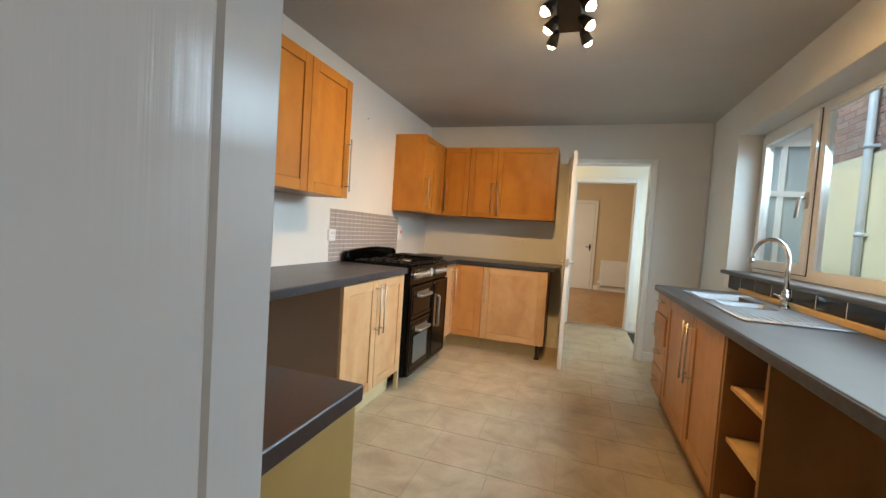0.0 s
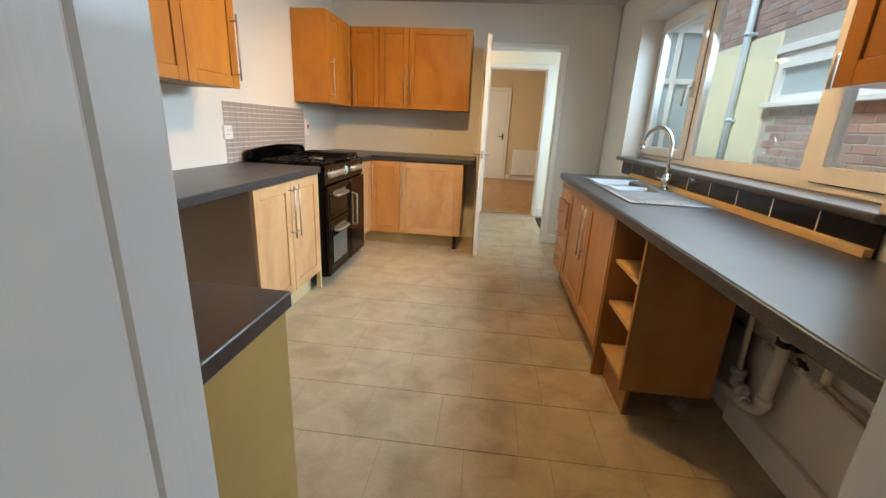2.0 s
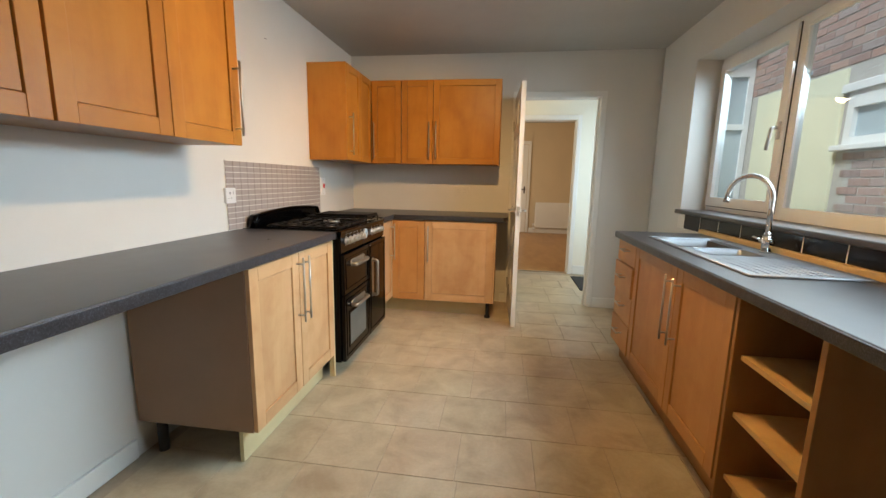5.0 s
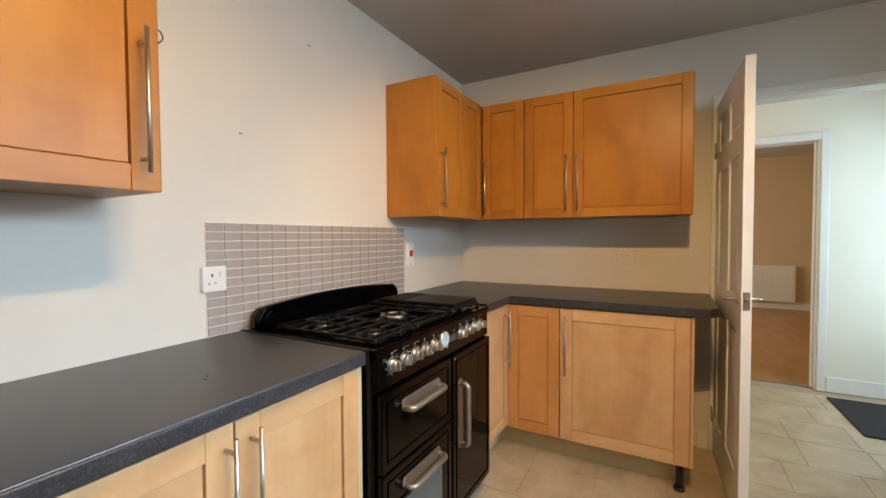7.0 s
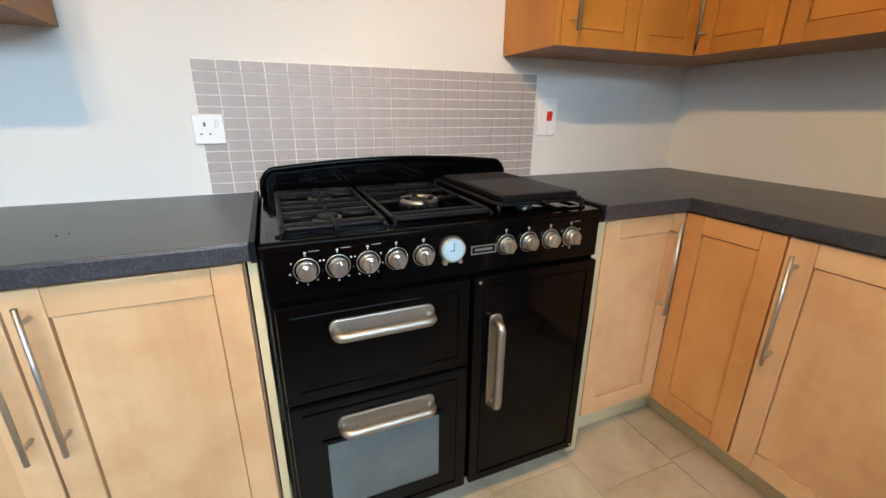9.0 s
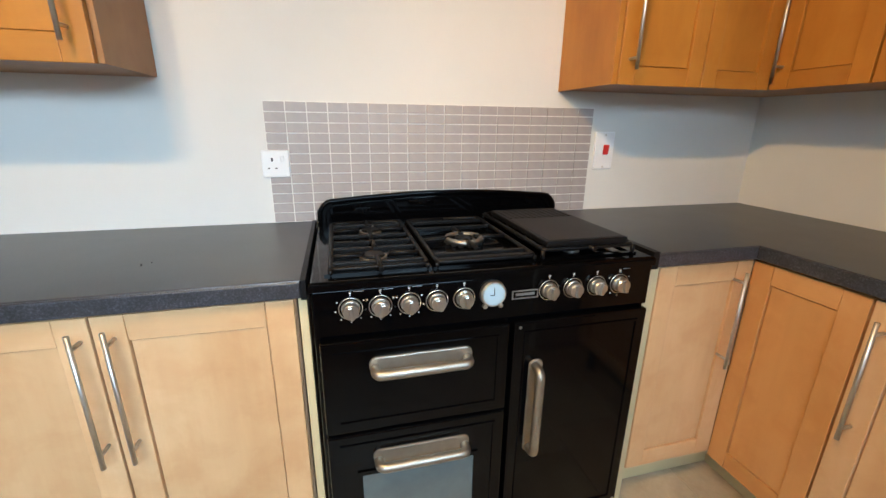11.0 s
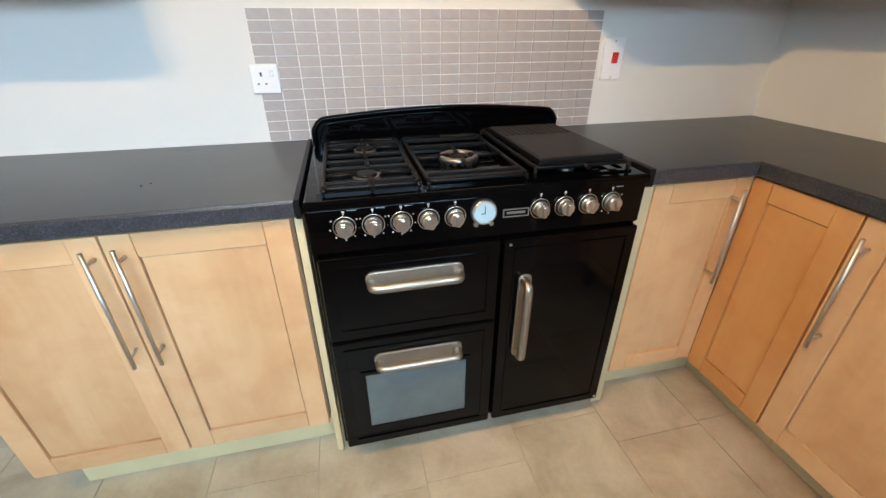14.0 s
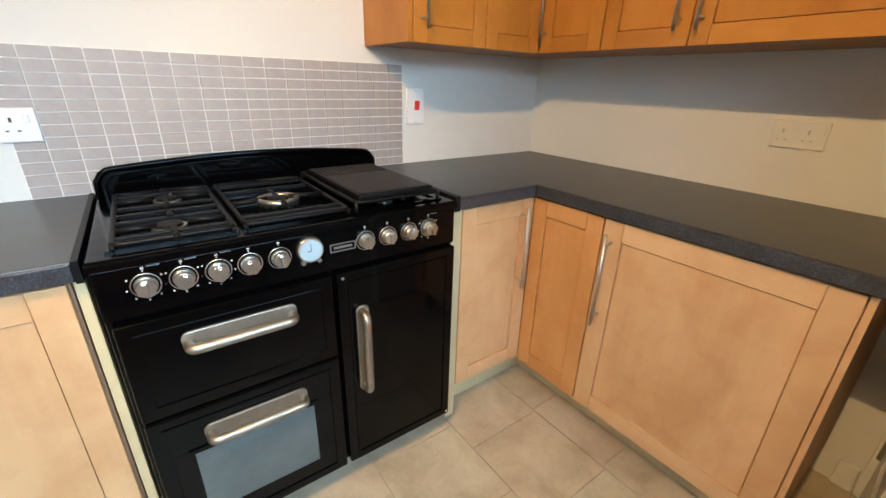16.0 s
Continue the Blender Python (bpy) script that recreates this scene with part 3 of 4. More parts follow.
def shaker_door(face, plane, u0, u1, z0, z1, parent, handle_u=None, hz=None, stile=0.062, tone=None, name="door"):
    """A framed door whose back lies in the plane: stiles and rails round a sunk panel."""
    p = oriented(face, plane)
    tone = tone or PALE
    rail, main = tone[1 if face[1] == "x" else 2], tone[0]
    g, t = 0.0015, 0.020
    q = 0.0028
    door = part(name, merge(box(*p(u0 + stile - 0.004, u1 - stile + 0.004, 0.002, 0.006, z0 + stile - 0.004, z1 - stile + 0.004)),
                            box(*p(u0 + stile + q, u1 - stile - q, 0.006, t - 0.007, z0 + stile + q, z1 - stile - q), 0.001)), main, parent)
    for a, b in ((u0 + g, u0 + stile), (u1 - stile, u1 - g)):
        part("stile", box(*p(a, b, 0.001, t, z0 + g, z1 - g), 0.002), main, door)
    part("rail", box(*p(u0 + stile + 0.0005, u1 - stile - 0.0005, 0.001, t - 0.0006, z0 + g, z0 + stile), 0.002), rail, door)
    part("rail", box(*p(u0 + stile + 0.0005, u1 - stile - 0.0005, 0.001, t - 0.0006, z1 - stile, z1 - g), 0.002), rail, door)
    if handle_u is not None:
        bar_handle(face, plane + (t if face == "+x" else -t), handle_u, hz[0], hz[1], door)
    return door


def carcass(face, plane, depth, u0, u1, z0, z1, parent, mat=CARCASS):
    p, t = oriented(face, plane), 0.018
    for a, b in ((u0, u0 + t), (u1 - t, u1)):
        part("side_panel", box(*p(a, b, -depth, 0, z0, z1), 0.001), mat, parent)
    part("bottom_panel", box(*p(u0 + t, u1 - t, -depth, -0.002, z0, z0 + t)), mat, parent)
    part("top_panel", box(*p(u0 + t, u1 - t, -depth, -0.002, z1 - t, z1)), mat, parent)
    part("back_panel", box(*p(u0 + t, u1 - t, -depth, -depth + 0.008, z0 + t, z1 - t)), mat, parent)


BZ0, BZ1, UZ0, UZ1 = 0.143, 0.880, 1.376, 2.116
LF = -0.995                       # back plane of the doors of the cooker run
HZ = (0.53, 0.852)
UHZ = (1.418, 1.746)

# base unit beside the cooker
unit = thing("base_cabinet", (-1.27, 2.27, 0), "honey maple base cabinet with two shaker doors under the worktop", "cabinet")
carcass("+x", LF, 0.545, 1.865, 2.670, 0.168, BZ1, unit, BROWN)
shaker_door("+x", LF, 1.868, 2.268, 0.168, BZ1 - 0.006, unit, 2.248, HZ)
shaker_door("+x", LF, 2.270, 2.667, 0.168, BZ1 - 0.006, unit, 2.308, HZ)
part("filler_strip", box(LF - 0.02, LF + 0.012, 2.675, 2.694, 0.02, BZ1, 0.001), EDGING, unit, "pale cream filler strip")
part("plinth", box(-1.088, -1.070, 1.90, 2.695, 0, 0.164, 0.001), CREAM, unit, "pale cream plinth")
for y in (1.92, 2.62):
    part("foot", rod((-1.48, y, 0), (-1.48, y, 0.168), 0.022, seg=12), BLACK, unit)

# corner unit and its neighbour on the far wall
YF = 4.012
corner = thing("corner_base_cabinet", (-1.2, 4.1, 0), "honey maple corner base cabinet with an angled pair of doors", "cabinet")
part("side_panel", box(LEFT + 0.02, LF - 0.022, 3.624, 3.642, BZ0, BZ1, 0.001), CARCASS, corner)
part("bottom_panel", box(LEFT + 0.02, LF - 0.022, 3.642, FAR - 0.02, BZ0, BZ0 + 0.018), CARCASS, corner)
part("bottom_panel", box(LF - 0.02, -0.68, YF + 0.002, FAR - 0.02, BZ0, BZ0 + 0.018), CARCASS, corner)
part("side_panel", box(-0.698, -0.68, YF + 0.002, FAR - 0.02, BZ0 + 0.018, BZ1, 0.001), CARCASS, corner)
part("filler_strip", box(LF - 0.02, LF + 0.020, 3.606, 3.646, 0.02, BZ1, 0.001), EDGING, corner, "pale cream filler strip")
shaker_door("+x", LF, 3.650, 3.991, 0.160, BZ1 - 0.006, corner, 3.928, (0.526, 0.847))
shaker_door("-y", YF, -0.978, -0.680, BZ0, BZ1 - 0.006, corner, None, None, 0.062, WARMSHADE)
part("plinth", box(-1.088, -1.070, 3.60, 4.13, 0, BZ0 - 0.004, 0.001), CREAM, corner, "pale cream plinth")
part("plinth", box(-1.070, -0.68, 4.11, 4.13, 0, BZ0 - 0.004, 0.001), CREAM, corner, "pale cream plinth")

wide = thing("wide_base_cabinet", (-0.37, 4.25, 0), "honey maple base cabinet with one wide shaker door", "cabinet")
carcass("-y", YF, 0.54, -0.678, -0.045, BZ0, BZ1, wide)
shaker_door("-y", YF, -0.677, -0.060, BZ0, BZ1 - 0.006, wide, -0.643, (0.508, 0.832), 0.066)
part("end_post", box(-0.0585, -0.045, YF - 0.018, YF - 0.001, BZ0, BZ1 - 0.006, 0.001), MAPLE, wide)
part("plinth", box(-0.678, -0.09, 4.11, 4.13, 0, BZ0 - 0.004, 0.001), CREAM, wide, "pale cream plinth")
for x in (-0.10, -0.62):
    part("foot", merge(rod((x, 4.045 if x > -0.5 else 4.5, 0), (x, 4.045 if x > -0.5 else 4.5, BZ0), 0.016, seg=12), rod((x, 4.045 if x > -0.5 else 4.5, 0), (x, 4.045 if x > -0.5 else 4.5, 0.015), 0.026, seg=12)), BLACK, wide, "black plastic foot")

# wall cabinets
UF = -1.255
for y0, y1, hs in ((1.44, 2.279, ((1.443, 1.855, None), (1.857, 2.268, 2.228))), (0.60, 1.438, ((0.602, 1.018, 0.98), (1.02, 1.436, 1.06)))):
    wc = thing("wall_cabinet", (-1.4, (y0 + y1) / 2, UZ0), "honey maple wall cabinet with two shaker doors", "cabinet", "wall cabinets on the cooker wall")
    carcass("+x", UF, 0.298, y0, y1, UZ0 + 0.004, UZ1, wc, CARCASS)
    for a, b, h in hs:
        shaker_door("+x", UF, a, b, UZ0, UZ1, wc, h, UHZ, 0.062, LAMPLIT)

UYF = 4.232
cw = thing("corner_wall_cabinet", (-1.35, 4.1, UZ0), "honey maple corner wall cabinet with shaker doors", "cabinet")
part("side_panel", box(LEFT + 0.002, UF + 0.018, 3.602, 3.620, UZ0 + 0.002, UZ1, 0.001), LAMPLIT[0], cw)
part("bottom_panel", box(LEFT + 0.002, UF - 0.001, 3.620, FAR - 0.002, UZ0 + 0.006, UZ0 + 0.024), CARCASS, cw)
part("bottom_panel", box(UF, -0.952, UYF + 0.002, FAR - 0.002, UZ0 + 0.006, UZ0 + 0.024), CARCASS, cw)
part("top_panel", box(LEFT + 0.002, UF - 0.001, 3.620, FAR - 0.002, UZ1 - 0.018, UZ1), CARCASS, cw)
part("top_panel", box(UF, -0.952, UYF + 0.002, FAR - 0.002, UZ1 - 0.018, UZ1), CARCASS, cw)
shaker_door("+x", UF, 3.622, 3.930, UZ0, UZ1, cw, 3.655, UHZ, 0.055, LAMPLIT)
shaker_door("+x", UF, 3.932, 4.210, UZ0, UZ1, cw, None, None, 0.055, LAMPLIT)
shaker_door("-y", UYF, -1.232, -0.952, UZ0, UZ1, cw, -1.203, (1.415, 1.745), 0.055, LAMPLIT)

fw = thing("wall_cabinet", (-0.5, 4.4, UZ0), "honey maple wall cabinet with a narrow and a wide door", "cabinet")
carcass("-y", UYF, 0.340, -0.950, -0.046, UZ0 + 0.004, UZ1, fw, CARCASS)
shaker_door("-y", UYF, -0.949, -0.655, UZ0, UZ1, fw, -0.687, (1.417, 1.746), 0.055, LAMPLIT)
shaker_door("-y", UYF, -0.653, -0.048, UZ0, UZ1, fw, -0.624, (1.416, 1.750), 0.055, LAMPLIT)

rw = thing("wall_cabinet", (1.24, 0.85, UZ0), "honey maple wall cabinet beside the window", "cabinet")
carcass("-x", 1.105, 0.278, 0.48, 1.215, UZ0 + 0.004, UZ1, rw, CARCASS)
shaker_door("-x", 1.105, 0.482, 0.847, UZ0, UZ1, rw, 0.82, UHZ, 0.062, LAMPLIT)
shaker_door("-x", 1.105, 0.849, 1.213, UZ0, UZ1, rw, 0.88, UHZ, 0.062, LAMPLIT)

# sink run
RF = 0.838
drawers = thing("drawer_cabinet", (1.1, 3.22, 0), "honey maple drawer cabinet with four drawers", "cabinet")
carcass("-x", RF, 0.52, 3.028, 3.40, BZ0, 0.862, drawers)
for k, (z0, z1, out) in enumerate(((0.715, 0.858, 0.0), (0.520, 0.712, 0.012), (0.335, 0.517, 0.0), (BZ0, 0.332, 0.004))):
    d = part("drawer_front", box(RF - 0.020 - out, RF - 0.001 - out, 3.030, 3.398, z0 + 0.0015, z1 - 0.0015, 0.003), WARMSHADE[1], drawers)
    bar_handle("-x", RF - 0.020 - out, 3.20, (z0 + z1) / 2 + 0.02, 0, d, True, 0.0048)
sinkunit = thing("sink_cabinet", (1.1, 2.48, 0), "honey maple sink base cabinet with two shaker doors", "cabinet")
carcass("-x", RF, 0.50, 1.935, 3.026, BZ0, 0.70, sinkunit)
shaker_door("-x", RF, 2.425, 3.024, BZ0, 0.858, sinkunit, 2.460, (0.492, 0.812), 0.062, WARMSHADE)
shaker_door("-x", RF, 1.937, 2.423, BZ0, 0.858, sinkunit, 2.375, (0.492, 0.812), 0.062, WARMSHADE)
shelves = thing("open_shelf_cabinet", (1.06, 1.74, 0), "open maple end shelf cabinet with two shelves", "shelf")
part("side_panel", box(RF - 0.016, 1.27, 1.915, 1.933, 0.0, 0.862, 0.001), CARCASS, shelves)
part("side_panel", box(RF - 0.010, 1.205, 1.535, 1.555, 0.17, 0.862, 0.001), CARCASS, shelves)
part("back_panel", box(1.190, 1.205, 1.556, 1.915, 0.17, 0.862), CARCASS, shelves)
for z in (0.172, 0.418, 0.634):
    part("shelf", box(RF + 0.01, 1.190, 1.556, 1.914, z, z + 0.018, 0.001), LIT_SHELF, shelves)
plinth = single("plinth", box(0.885, 0.903, 1.60, 3.40, 0.0, BZ0 - 0.004, 0.001), CARCASS, "maple plinth board under the sink run", "plinth")

def crumpled(cx, cy, rx, ry, rz, seed):
    """A low crumpled heap of cloth lying on the floor."""
    dice, bm = random.Random(seed), bmesh.new()
    bmesh.ops.create_icosphere(bm, subdivisions=3, radius=1)
    for v in bm.verts:
        f = 1 + dice.uniform(-0.18, 0.18)
        v.co = Vector((cx + v.co.x * rx * f, cy + v.co.y * ry * f, max(0.0, rz * 0.8 + v.co.z * rz * f)))
    return bm


single("cloth_rag", crumpled(1.17, 1.69, 0.042, 0.028, 0.024, 5), WARMGREY, "crumpled pale cloth on the floor beneath a shelf cabinet", "rag")

# low unit by the entry
entryunit = thing("base_cabinet", (-0.6, 0.55, 0), "olive-brown-sided base cabinet with a dark worktop by the entry", "cabinet")
part("side_panel", box(-0.262, -0.244, 0.335, 0.745, 0.0, 0.808, 0.001), OLIVE, entryunit)
part("side_panel", box(-0.918, -0.90, 0.335, 0.745, 0.0, 0.808, 0.001), CREAM, entryunit)
part("door", box(-0.90, -0.28, 0.725, 0.745, 0.10, 0.806, 0.002), CREAM, entryunit)
part("worktop", soften(box(-0.925, -0.238, 0.335, 0.770, 0.810, 0.852), lambda c: c.x > -0.24 or c.y > 0.76, 0.006), WORKTOP, entryunit, "dark charcoal laminate top")

# worktops
WT0, WT1 = 0.883, 0.923
lw = slab([LEFT + 0.002, -0.962], [0.335, 2.684], set(), WT0, WT1)
left_top = single("worktop", soften(lw, lambda c: c.x > -0.963 and c.z > WT1 - 0.001, 0.004, 2), WORKTOP, "dark charcoal speckled laminate worktop with rounded edge", "worktop")
part("front_edge", soften(box(-0.9615, -0.956, 0.335, 2.684, WT0 - 0.001, WT1 - 0.002), lambda c: c.x > -0.957, 0.004, 3), EDGE, left_top, "worn bluish speckled front edge")
part("end_strip", box(LEFT + 0.004, -0.954, 2.6845, 2.697, WT0 - 0.004, WT1 + 0.003, 0.001), IRON, left_top, "black strip at the cut end")
cwt = slab([LEFT + 0.002, -0.962, 0.015, 0.055], [3.622, 3.979, 4.019, FAR - 0.002], {(1, 0), (2, 0)}, WT0, WT1)
corner_top = single("corner_worktop", soften(cwt, lambda c: (abs(c.x - 0.055) < 0.001 and abs(c.y - 3.979) < 0.001), 0.038, 1), WORKTOP,
                    "dark charcoal l-shaped laminate worktop", "worktop")
part("front_edge", soften(box(-0.9615, -0.956, 3.622, 3.973, WT0 - 0.001, WT1 - 0.002), lambda c: c.x > -0.957, 0.004, 3), EDGE, corner_top, "worn bluish speckled front edge")
part("front_edge", soften(box(-0.956, 0.018, 3.973, 3.9785, WT0 - 0.001, WT1 - 0.002), lambda c: c.y < 3.974, 0.004, 3), EDGE, corner_top, "worn bluish speckled front edge")
part("end_strip", box(LEFT + 0.004, -0.954, 3.602, 3.6215, WT0 - 0.004, WT1 + 0.006, 0.001), IRON, corner_top, "black strip at the cut end")
RT0, RT1 = 0.866, 0.906
SX0, SX1, SY0, SY1 = 0.905, 1.325, 2.03, 3.11
rwt = slab([0.797, SX0 + 0.03, SX1 - 0.10, RIGHT - 0.004], [0.335, 2.46, SY1 - 0.03, 3.425], {(1, 1)}, RT0, RT1)
sink_top = single("sink_worktop", soften(rwt, lambda c: c.x < 0.80 and c.z > RT1 - 0.001, 0.006), WORKTOP, "dark charcoal laminate worktop with a cut-out for the sink", "worktop")
part("front_edge", soften(box(0.791, 0.7965, 0.335, 3.425, RT0 - 0.001, RT1 - 0.003), lambda c: c.x < 0.792, 0.004, 3), EDGE, sink_top, "worn bluish speckled front edge")


# ---- sink and tap ----
def basin(x0, x1, y0, y1, top, depth, r=0.05):
    """An open bowl with rounded corners and a rolled rim."""
    bm, rings = bmesh.new(), []
    for inset, z in ((-0.006, top + 0.001), (0.0, top - 0.004), (0.006, top - depth * 0.5), (0.014, top - depth + 0.02), (0.035, top - depth)):
        ring = []
        for cx, cy, a0 in ((x1, y1, 0), (x0, y1, 90), (x0, y0, 180), (x1, y0, 270)):
            sx, sy = (1 if cx == x1 else -1), (1 if cy == y1 else -1)
            for k in range(6):
                a = radians(a0 + 18 * k)
                ring.append(bm.verts.new((cx - sx * r + (r - inset) * math.cos(a), cy - sy * r + (r - inset) * math.sin(a), z)))
        rings.append(ring)
    n = len(rings[0])
    for a, b in zip(rings, rings[1:]):
        for i in range(n):
            bm.faces.new((a[i], a[(i + 1) % n], b[(i + 1) % n], b[i])).smooth = True
    bm.faces.new(rings[-1])
    return bm


sink = thing("kitchen_sink", (1.11, 2.57, RT1), "stainless steel one and a half bowl sink with drainer", "sink")
B1, B2 = (0.945, 1.255, 2.74, 3.06), (0.985, 1.225, 2.50, 2.70)
zt = RT1 + 0.004
part("rim", slab([SX0, B1[0], B2[0], B2[1], B1[1], SX1], [SY0, 2.46, B2[2], B2[3], B1[2], B1[3], SY1], {(2, 2), (1, 4), (2, 4), (3, 4)}, RT1 + 0.0005, zt), SINKSTEEL, sink)
part("main_bowl", basin(*B1, zt + 0.001, 0.16, 0.03), SINKSTEEL, sink)
part("half_bowl", basin(*B2, zt + 0.001, 0.11, 0.03), SINKSTEEL, sink)
part("raised_edge", merge(*[tube(bend([(SX0 + 0.006, SY0 + 0.006, zt), (SX1 - 0.006, SY0 + 0.006, zt), (SX1 - 0.006, SY1 - 0.006, zt), (SX0 + 0.006, SY1 - 0.006, zt), (SX0 + 0.006, SY0 + 0.006, zt)], 0.03), 0.005, 8)]), SINKSTEEL, sink)
for k in range(8):
    x = 0.965 + k * 0.036
    part("drainer_rib", tube([(x, 2.09, zt + 0.001), (x, 2.43, zt - 0.001)], 0.0022, 8), SINKSTEEL, sink)
for x, y, d in ((1.10, 2.90, 0.16), (1.105, 2.60, 0.11)):
    part("waste", merge(rod((x, y, zt - d + 0.001), (x, y, zt - d + 0.005), 0.035), rod((x, y, zt - d + 0.004), (x, y, zt - d + 0.008), 0.02)), CHROME, sink)

tap = thing("mixer_tap", (1.295, 2.63, zt), "chrome swan-neck mixer tap with two levers", "tap")
part("body", merge(rod((1.295, 2.63, zt), (1.295, 2.63, zt + 0.012), 0.028), rod((1.295, 2.63, zt + 0.01), (1.295, 2.63, zt + 0.085), 0.021), rod((1.295, 2.63, zt + 0.085), (1.295, 2.63, zt + 0.10), 0.021, 0.013)), CHROME, tap)
arc = [(1.295, 2.63, zt + 0.09), (1.294, 2.635, zt + 0.22)]
arc += [(1.295 - 0.045 * (1 - math.cos(a)), 2.635 + 0.115 * (1 - math.cos(a)), zt + 0.26 + 0.115 * math.sin(a)) for a in (radians(10 * k) for k in range(0, 18))]
arc += [(1.204, 2.866, zt + 0.25)]
part("spout", tube(arc, 0.012, 14), CHROME, tap)
part("nozzle", rod((1.204, 2.866, zt + 0.255), (1.203, 2.868, zt + 0.235), 0.0145), CHROME, tap)
for s in (-1, 1):
    part("lever", merge(rod((1.295, 2.63, zt + 0.055), (1.295, 2.63 + s * 0.042, zt + 0.055), 0.015), tube([(1.295, 2.63 + s * 0.04, zt + 0.058), (1.27, 2.63 + s * 0.075, zt + 0.07)], [0.007, 0.005], 10)), CHROME, tap)

# plumbing in the gap under the worktop
waste = thing("waste_pipe", (1.33, 1.45, 0.0), "white plastic standpipe with a black clip", "pipe")
part("pipe", tube(bend([(1.325, 1.400, 0.575), (1.325, 1.424, 0.205), (1.315, 1.56, 0.185), (1.30, 1.90, 0.180)], 0.05), 0.023), WASTE, waste)
part("clip", merge(rod((1.325, 1.406, 0.515), (1.325, 1.4045, 0.540), 0.027), box(1.33, 1.384, 1.355, 1.405, 0.516, 0.534, 0.002)), BLACK, waste, "black pipe clip")
part("collar", rod((1.325, 1.420, 0.245), (1.325, 1.4175, 0.285), 0.028), WASTE, waste)
part("collar", rod((1.320, 1.50, 0.193), (1.317, 1.54, 0.188), 0.028), WASTE, waste)
trap = thing("sink_trap", (1.32, 1.58, 0.0), "white plastic trap and thin waste pipe", "pipe")
part("pipe", tube([(1.325, 1.625, 0.80), (1.325, 1.594, 0.28)], 0.0125), WASTE, trap)
part("bottle", merge(rod((1.325, 1.588, 0.225), (1.325, 1.594, 0.300), 0.026), rod((1.325, 1.592, 0.282), (1.325, 1.593, 0.298), 0.031)), WASTE, trap)
part("elbow", merge(rod((1.325, 1.61, 0.245), (1.325, 1.525, 0.222), 0.022), rod((1.325, 1.555, 0.230), (1.325, 1.540, 0.226), 0.028)), WASTE, trap)
supply = thing("supply_pipe", (1.36, 1.2, 0.42), "painted copper supply pipe clipped along the wall", "pipe", "supply pipes")
part("pipe", tube(bend([(1.364, 1.90, 0.449), (1.364, 1.30, 0.447), (1.364, 0.36, 0.372)], 0.03), 0.0085), COPPER, supply)
branch = thing("supply_pipe", (1.36, 1.0, 0.45), "painted copper supply pipe rising to a stub", "pipe", "supply pipes")
part("pipe", tube(bend([(1.362, 1.236, 0.535), (1.362, 1.233, 0.468), (1.362, 0.36, 0.470)], 0.02), 0.0085), COPPER, branch)
part("stub", rod((1.352, 1.236, 0.478), (1.352, 1.2365, 0.548), 0.0125), WASTE, branch)
for pipe_run, y, z in ((supply, 1.55, 0.448), (supply, 1.00, 0.423), (branch, 0.96, 0.470)):
    part("clip", box(1.352, 1.384, y - 0.008, y + 0.008, z - 0.013, z + 0.013, 0.003), WASTE, pipe_run)
valve = thing("washer_valve", (1.35, 1.30, 0.45), "washing machine valve with a dark lever on the supply pipe", "valve")
part("body", merge(rod((1.350, 1.352, 0.455), (1.350, 1.258, 0.452), 0.0125), rod((1.350, 1.318, 0.452), (1.340, 1.322, 0.484), 0.010), rod((1.350, 1.270, 0.452), (1.350, 1.250, 0.452), 0.0165)), WASTE, valve)
part("lever", merge(rod((1.340, 1.322, 0.484), (1.336, 1.324, 0.498), 0.012), tube([(1.336, 1.345, 0.499), (1.336, 1.324, 0.497), (1.336, 1.296, 0.486)], 0.0075, 8)), BLACK, valve, "dark valve lever")


# ---- range cooker ----
CX, CY0, CY1 = -0.938, 2.706, 3.586
cooker = thing("range_cooker", (-1.22, 3.145, 0), "black enamel range cooker with nickel handles and knobs", "cooker")
part("body", box(-1.535, CX - 0.012, CY0, CY1, 0.098, 0.905, 0.004), ENAMEL, cooker)
part("plinth", box(-1.50, -1.12, CY0 + 0.02, CY1 - 0.02, 0.0, 0.098), BLACK, cooker)
part("hob_top", soften(box(-1.535, CX + 0.006, CY0 - 0.004, CY1 + 0.004, 0.902, 0.924), lambda c: c.z > 0.92, 0.009), ENAMEL, cooker)
for y0, y1 in ((CY0 + 0.03, 2.985), (2.99, 3.262), (3.268, CY1 - 0.03)):
    part("hob_well", slab([-1.43, -1.415, -0.985, -0.97], [y0, y0 + 0.014, y1 - 0.014, y1], {(1, 1)}, 0.923, 0.929), ENAMEL, cooker)
part("control_panel", box(CX - 0.013, CX, CY0, CY1, 0.787, 0.903, 0.004), ENAMEL, cooker)


def oven_door(name, y0, y1, z0, z1):
    d = part(name, box(CX - 0.011, CX + 0.014, y0, y1, z0, z1, 0.006, 3), ENAMEL, cooker)
    part("raised_border", slab([y0 + 0.028, y0 + 0.034, y1 - 0.034, y1 - 0.028], [z0 + 0.028, z0 + 0.034, z1 - 0.034, z1 - 0.028], {(1, 1)}, CX + 0.012, CX + 0.0175, "x"), ENAMEL, d)
    return d


